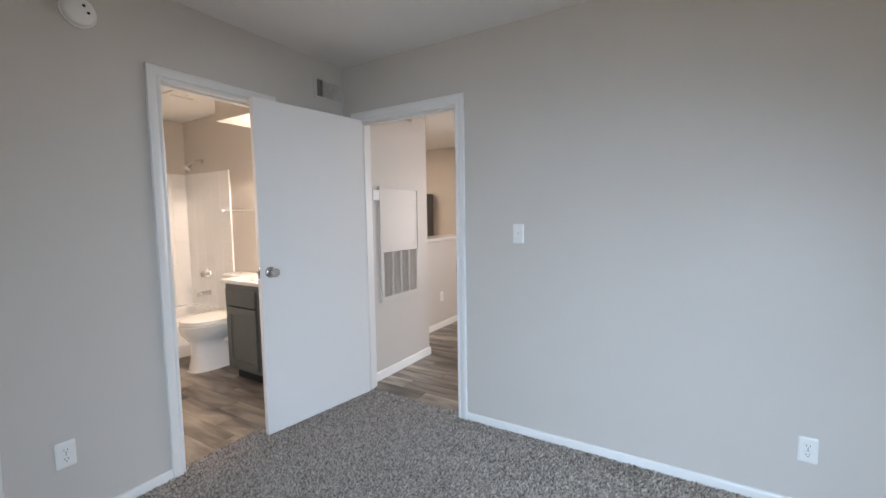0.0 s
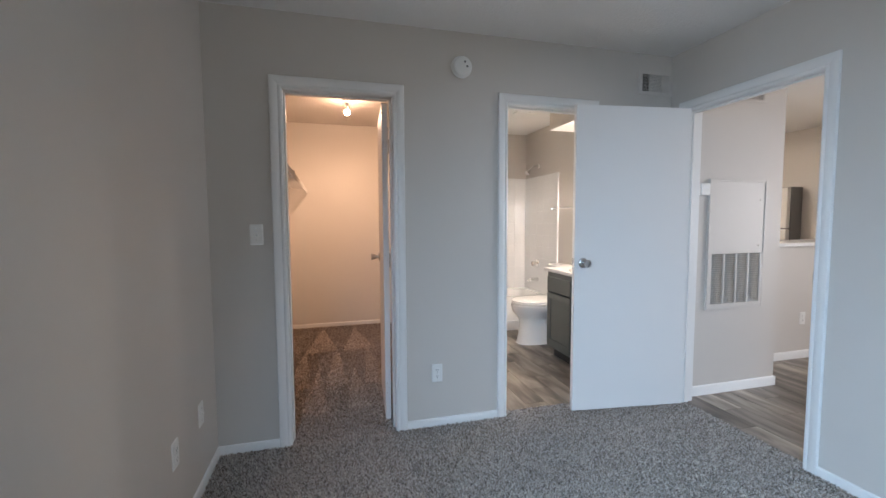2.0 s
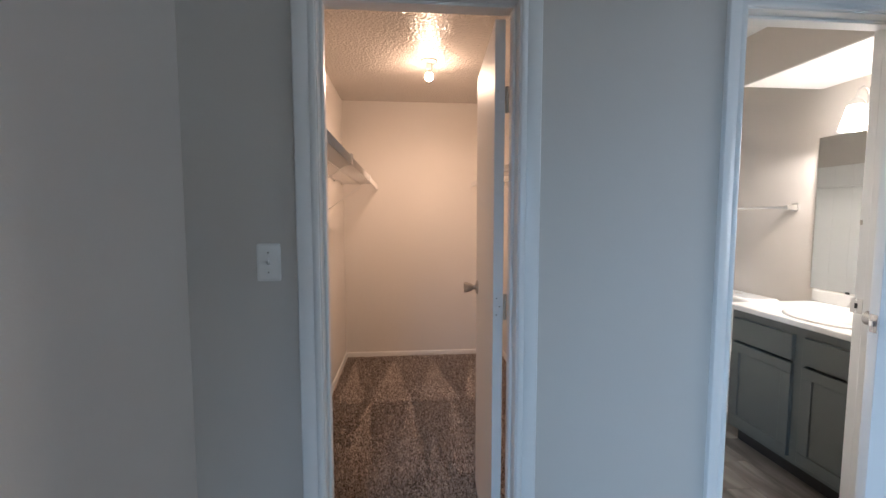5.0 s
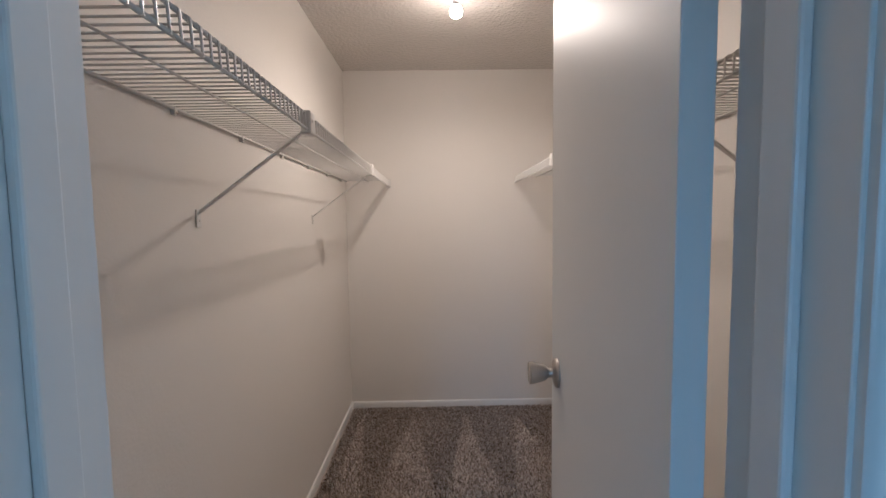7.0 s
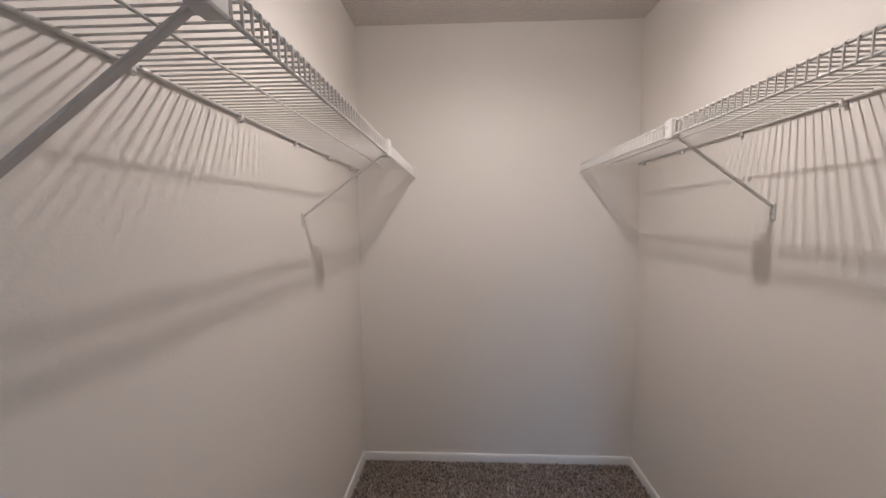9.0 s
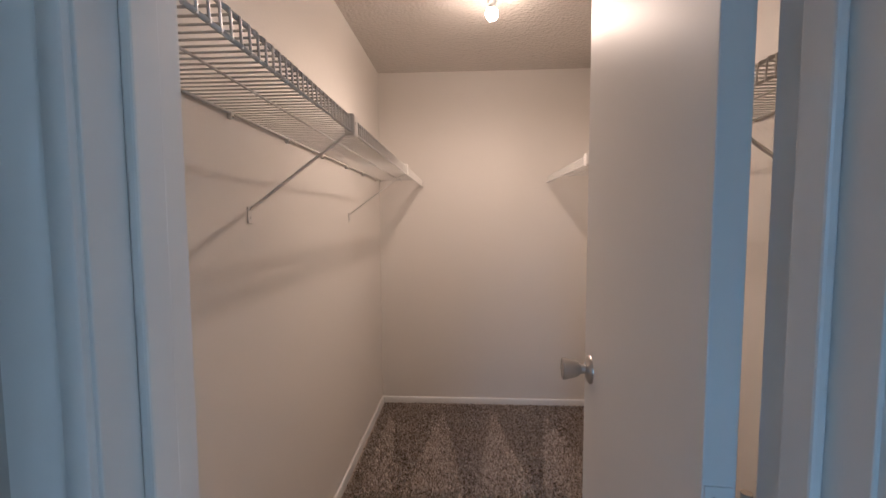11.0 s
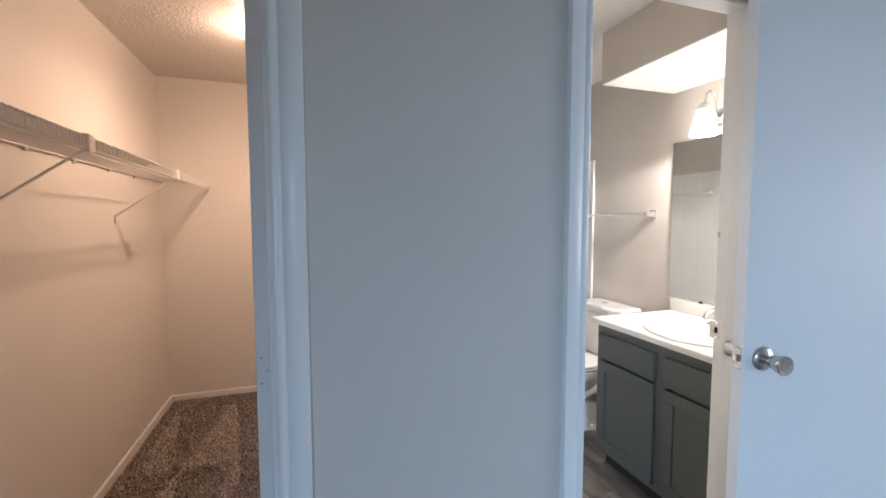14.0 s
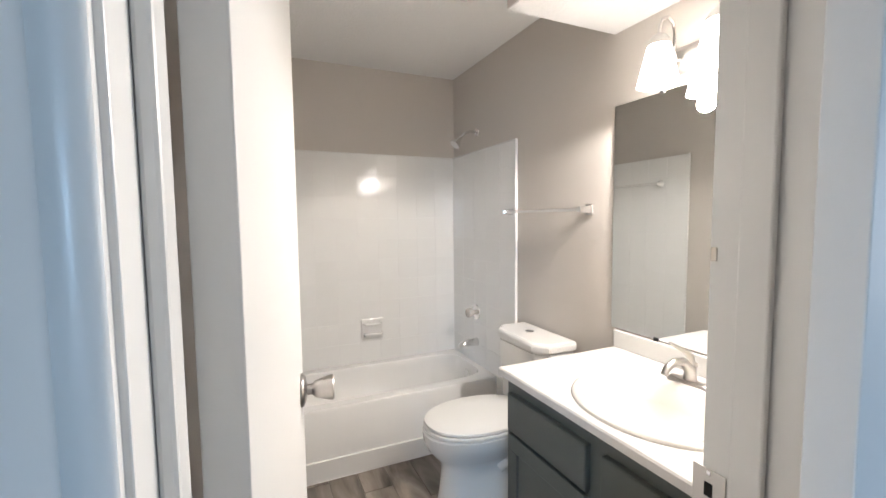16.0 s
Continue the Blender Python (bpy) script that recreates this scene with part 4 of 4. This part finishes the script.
vl = thing("vanity_light", pose(-2.955, 2.925, 1.928), "brushed nickel vanity light with three lit frosted glass shades", "wall light")
part("back_plate", rings(B(), [[(x, 0, z) for x, z in ((-0.30, -0.045), (0.30, -0.045), (0.30, 0.045), (-0.30, 0.045))], [(x, -0.018, z) for x, z in ((-0.30, -0.045), (0.30, -0.045), (0.30, 0.045), (-0.30, 0.045))],
                               [(x, -0.030, z) for x, z in ((-0.29, -0.030), (0.29, -0.030), (0.29, 0.030), (-0.29, 0.030))]]), NICKEL, vl)
for x in (-0.20, 0.0, 0.20):
    arm = part("arm", tube(B(), [(x, -0.028, 0.0), (x, -0.048, -0.004), (x, -0.058, 0.02), (x, -0.058, 0.085), (x, -0.070, 0.118), (x, -0.095, 0.130), (x, -0.120, 0.118), (x, -0.132, 0.085), (x, -0.132, 0.060)], 0.0055, 10), NICKEL, vl, "curved nickel arm")
    part("fitter", lathe(B(), [(0.008, 0.070), (0.020, 0.064), (0.033, 0.046), (0.037, 0.030), (0.034, 0.028)], (x, -0.132, 0), "z", 24), NICKEL, arm)
    part("shade", lathe(B(), [(0.034, 0.040), (0.040, 0.010), (0.052, -0.040), (0.066, -0.098), (0.063, -0.098), (0.049, -0.040), (0.037, 0.010), (0.031, 0.038)], (x, -0.132, 0), "z", 28, cap=False), SHADE, arm, "glowing frosted glass shade")
    part("bulb", lathe(B(), [(0.028, -0.058), (0.029, -0.066), (0.026, -0.078), (0.018, -0.087), (0.008, -0.091), (0.001, -0.092)], (x, -0.132, 0), "z", 16), GLOW, arm, "frosted bulb")
    part("bulb_collar", lathe(B(), [(0.012, 0.03), (0.016, -0.01), (0.026, -0.045), (0.0285, -0.058)], (x, -0.132, 0), "z", 16, cap=False), PLATE, arm)

tb = thing("towel_bar", pose(-3.905, 2.925, 1.428), "chrome towel bar on square posts", "towel bar")
for x in (-0.31, 0.31):
    post = part("post", box(B(), x - 0.024, -0.010, -0.026, x + 0.024, 0.0, 0.026, 0.004), CHROME, tb)
    part("arm", rings(B(), [[(x + a * 0.018, -0.009, b * 0.020) for a, b in ((-1, -1), (1, -1), (1, 1), (-1, 1))], [(x + a * 0.010, -0.045, b * 0.012) for a, b in ((-1, -1), (1, -1), (1, 1), (-1, 1))], [(x + a * 0.010, -0.068, b * 0.012) for a, b in ((-1, -1), (1, -1), (1, 1), (-1, 1))]]), CHROME, post)
part("bar", box(B(), -0.31, -0.063, -0.008, 0.31, -0.047, 0.008, 0.002), CHROME, tb)

ef = thing("exhaust_fan", pose(-3.86, 2.39, 2.42, 0, 0, 90), "white exhaust fan grille on the bathroom ceiling", "exhaust fan")
for b in ((-0.13, -0.13, 0.13, -0.10), (-0.13, 0.10, 0.13, 0.13), (-0.13, -0.10, -0.10, 0.10), (0.10, -0.10, 0.13, 0.10)):
    part("frame", box(B(), b[0], b[1], -0.014, b[2], b[3], 0.0, 0.003), PLATE, ef)
part("cover", box(B(), -0.100, -0.062, -0.016, 0.100, 0.062, -0.001, 0.003), PLATE, ef)
for s in (-1, 1):
    # near-black strip paints the shade between the fan's slats
    part("duct", box(B(), -0.10, min(s * 0.062, s * 0.10), -0.002, 0.10, max(s * 0.062, s * 0.10), -0.0005), DARK, ef, "near-black strip painted as the slot's shade")
    for i in range(2):
        y = s * (0.072 + i * 0.014)
        part("slat", box(B(), -0.10, y - 0.003, -0.012, 0.10, y + 0.003, -0.004, 0.001), PLATE, ef)
part("screw", lathe(B(), [(0.008, -0.016), (0.006, -0.020), (0.001, -0.021)], (0, 0, 0), "z", 12), NICKEL, ef)

# ---- floors ----
fl = solid("floor", [(XA + 0.05 - 0.10, YS, -0.05, 1.70, YB + 0.05, -0.010), (-5.14, -0.195, -0.05, XA - 0.05, 1.35, -0.010)], BACKING, "speckled grey-brown frieze carpet", "carpet floor")
bf = solid("bath_floor", [(-5.01, 1.44, -0.05, XA - 0.05, 2.925, -0.010)], FLOORGROUT, "greyed wood-look porcelain plank tiles", "tile floor")
hf = solid("hall_floor", [(-5.5, YB + 0.05, -0.05, 1.70, 6.2, -0.010)], FLOORGROUT, "greyed wood-look porcelain plank tiles", "tile floor")


def planks(floor, x0, x1, y0, y1, length, width, shift):
    me = None
    row, y = 0, y0
    while y < y1 - 0.005:
        wy = min(width, y1 - y)
        x = x0 - ((row * 0.37 + shift) % 1.0) * length
        while x < x1:
            a, b = max(x, x0), min(x + length, x1)
            if b - a > 0.03:
                full = b - a > length - 0.001 and wy > width - 0.001
                if full and me is not None:
                    data = me
                else:
                    data = mesh_of("plank", box(B(), -(b - a) / 2 + 0.0015, -wy / 2 + 0.0015, -0.006, (b - a) / 2 - 0.0015, wy / 2 - 0.0015, 0.0, 0.0009, 1), PLANK)
                    if full:
                        me = data
                o = new("plank", data)
                o.parent = floor
                o.matrix_basis = pose((a + b) / 2, y + wy / 2, -0.004)
            x += length
        y += width
        row += 1


planks(bf, -4.37, XA - 0.05, 1.392, 2.912, 0.61, 0.152, 0.2)
planks(hf, -2.70, 0.2, YB + 0.05, 5.4, 0.61, 0.152, 0.55)

# ---- wall tiles of the tub surround ----
TS, TH = 0.1506, (SZ1 - SZ0) / 10
wt = mesh_of("wall_tile", box(B(), 0.0, -TS / 2 + 0.0006, -TH / 2 + 0.0006, 0.0012, TS / 2 - 0.0006, TH / 2 - 0.0006, 0.0009, 1), TILE)
for k in range(10):
    z = SZ0 + TH / 2 + k * TH
    for i in range(10):
        o = new("wall_tile", wt)
        o.parent, o.matrix_basis = sur, pose(XS + 0.007, 1.458 + (i + 0.5) * 0.1448, z) @ Matrix.Diagonal((1, 0.961, 1, 1))
    for i in range(5):
        x = XS + 0.012 + (i + 0.5) * 0.1640
        for y, r in ((YN - 0.012, -90), (1.452, 90)):
            o = new("wall_tile", wt)
            o.parent, o.matrix_basis = sur, pose(x, y, z, 0, 0, r) @ Matrix.Diagonal((1, 1.089, 1, 1))


# ---- carpet pile ----
def pile(name, floor, areas, step, seed):
    """Twisted tufts leaning with the vacuum's strokes, all in one mesh."""
    rng = np.random.default_rng(seed)
    px, py = [], []
    for x0, y0, x1, y1 in areas:
        gx, gy = np.meshgrid(np.arange(x0, x1, step), np.arange(y0, y1, step))
        px.append(gx.ravel()), py.append(gy.ravel())
    px, py = np.concatenate(px), np.concatenate(py)
    n = len(px)
    px, py = px + rng.uniform(-0.5, 0.5, n) * step, py + rng.uniform(-0.5, 0.5, n) * step
    # the vacuum's strokes leave rows of long triangles in which the nap lies flat
    flat = np.zeros(n, bool)
    for x0, x1, y0, gap, half in ((-4.95, -4.10, 0.28, 0.36, 0.145), (-4.08, -3.20, 0.12, 0.30, 0.085), (-3.55, -2.75, 0.26, 0.30, 0.075)):
        grow = np.clip((px - x0) / (x1 - x0), 0, 1)
        off = (py - y0 + gap / 2) % gap - gap / 2
        flat |= (px > x0) & (px < x1) & (np.abs(off) < half * grow + 0.006) & (py > -0.1) & (py < 1.2)
    lean = np.where(flat, -0.6 + rng.normal(0, 0.38, n), rng.normal(0.2, 0.5, n))
    side = rng.normal(0, 0.5, n)
    h = np.where(flat, rng.uniform(0.0112, 0.0172, n), rng.uniform(0.0085, 0.015, n))
    a = rng.uniform(0, 2 * np.pi, n)
    wd = rng.uniform(0.0024, 0.0040, n)
    dx, dy = np.cos(a) * wd, np.sin(a) * wd
    tx, ty = px + h * lean, py + h * side
    z0 = np.full(n, -0.010)
    v = np.empty((n, 6, 3))
    mx, my, mz = (px + tx) / 2, (py + ty) / 2, z0 + h * 0.62
    tz = z0 + h
    b = a + rng.uniform(0.5, 1.4, n)
    ex, ey = np.cos(b) * wd, np.sin(b) * wd
    for k, (x, y, z) in enumerate(((px - dx, py - dy, z0), (px + dx, py + dy, z0), (mx + ex * 1.1, my + ey * 1.1, mz), (mx - ex * 1.1, my - ey * 1.1, mz), (tx + dx * 0.7, ty + dy * 0.7, tz), (tx - dx * 0.7, ty - dy * 0.7, tz))):
        v[:, k, 0], v[:, k, 1], v[:, k, 2] = x, y, z
    base = np.arange(n)[:, None] * 6
    quads = np.concatenate([base + np.array([[0, 1, 2, 3]]), base + np.array([[3, 2, 4, 5]])], 1).reshape(-1, 4)
    me = bpy.data.meshes.new(name)
    me.vertices.add(n * 6)
    me.vertices.foreach_set("co", v.ravel())
    me.loops.add(quads.size)
    me.loops.foreach_set("vertex_index", quads.ravel().astype(np.int32))
    me.polygons.add(len(quads))
    me.polygons.foreach_set("loop_start", np.arange(0, quads.size, 4, dtype=np.int32))
    me.update(calc_edges=True)
    me.materials.append(PILE)
    ob = new(name, me)
    ob.parent = floor
    return tagged(ob, "twisted grey, brown and cream carpet tufts", kind="stuff")


pile("carpet_pile", fl, [(-2.49, 0.15, -2.38, 0.75), (-2.36, -0.235, 0.75, 2.735), (-5.125, -0.17, -2.50, 1.335), (-2.43, 1.50, -2.37, 2.09), (-2.21, 2.74, -1.42, 2.80)], 0.0058, 3)
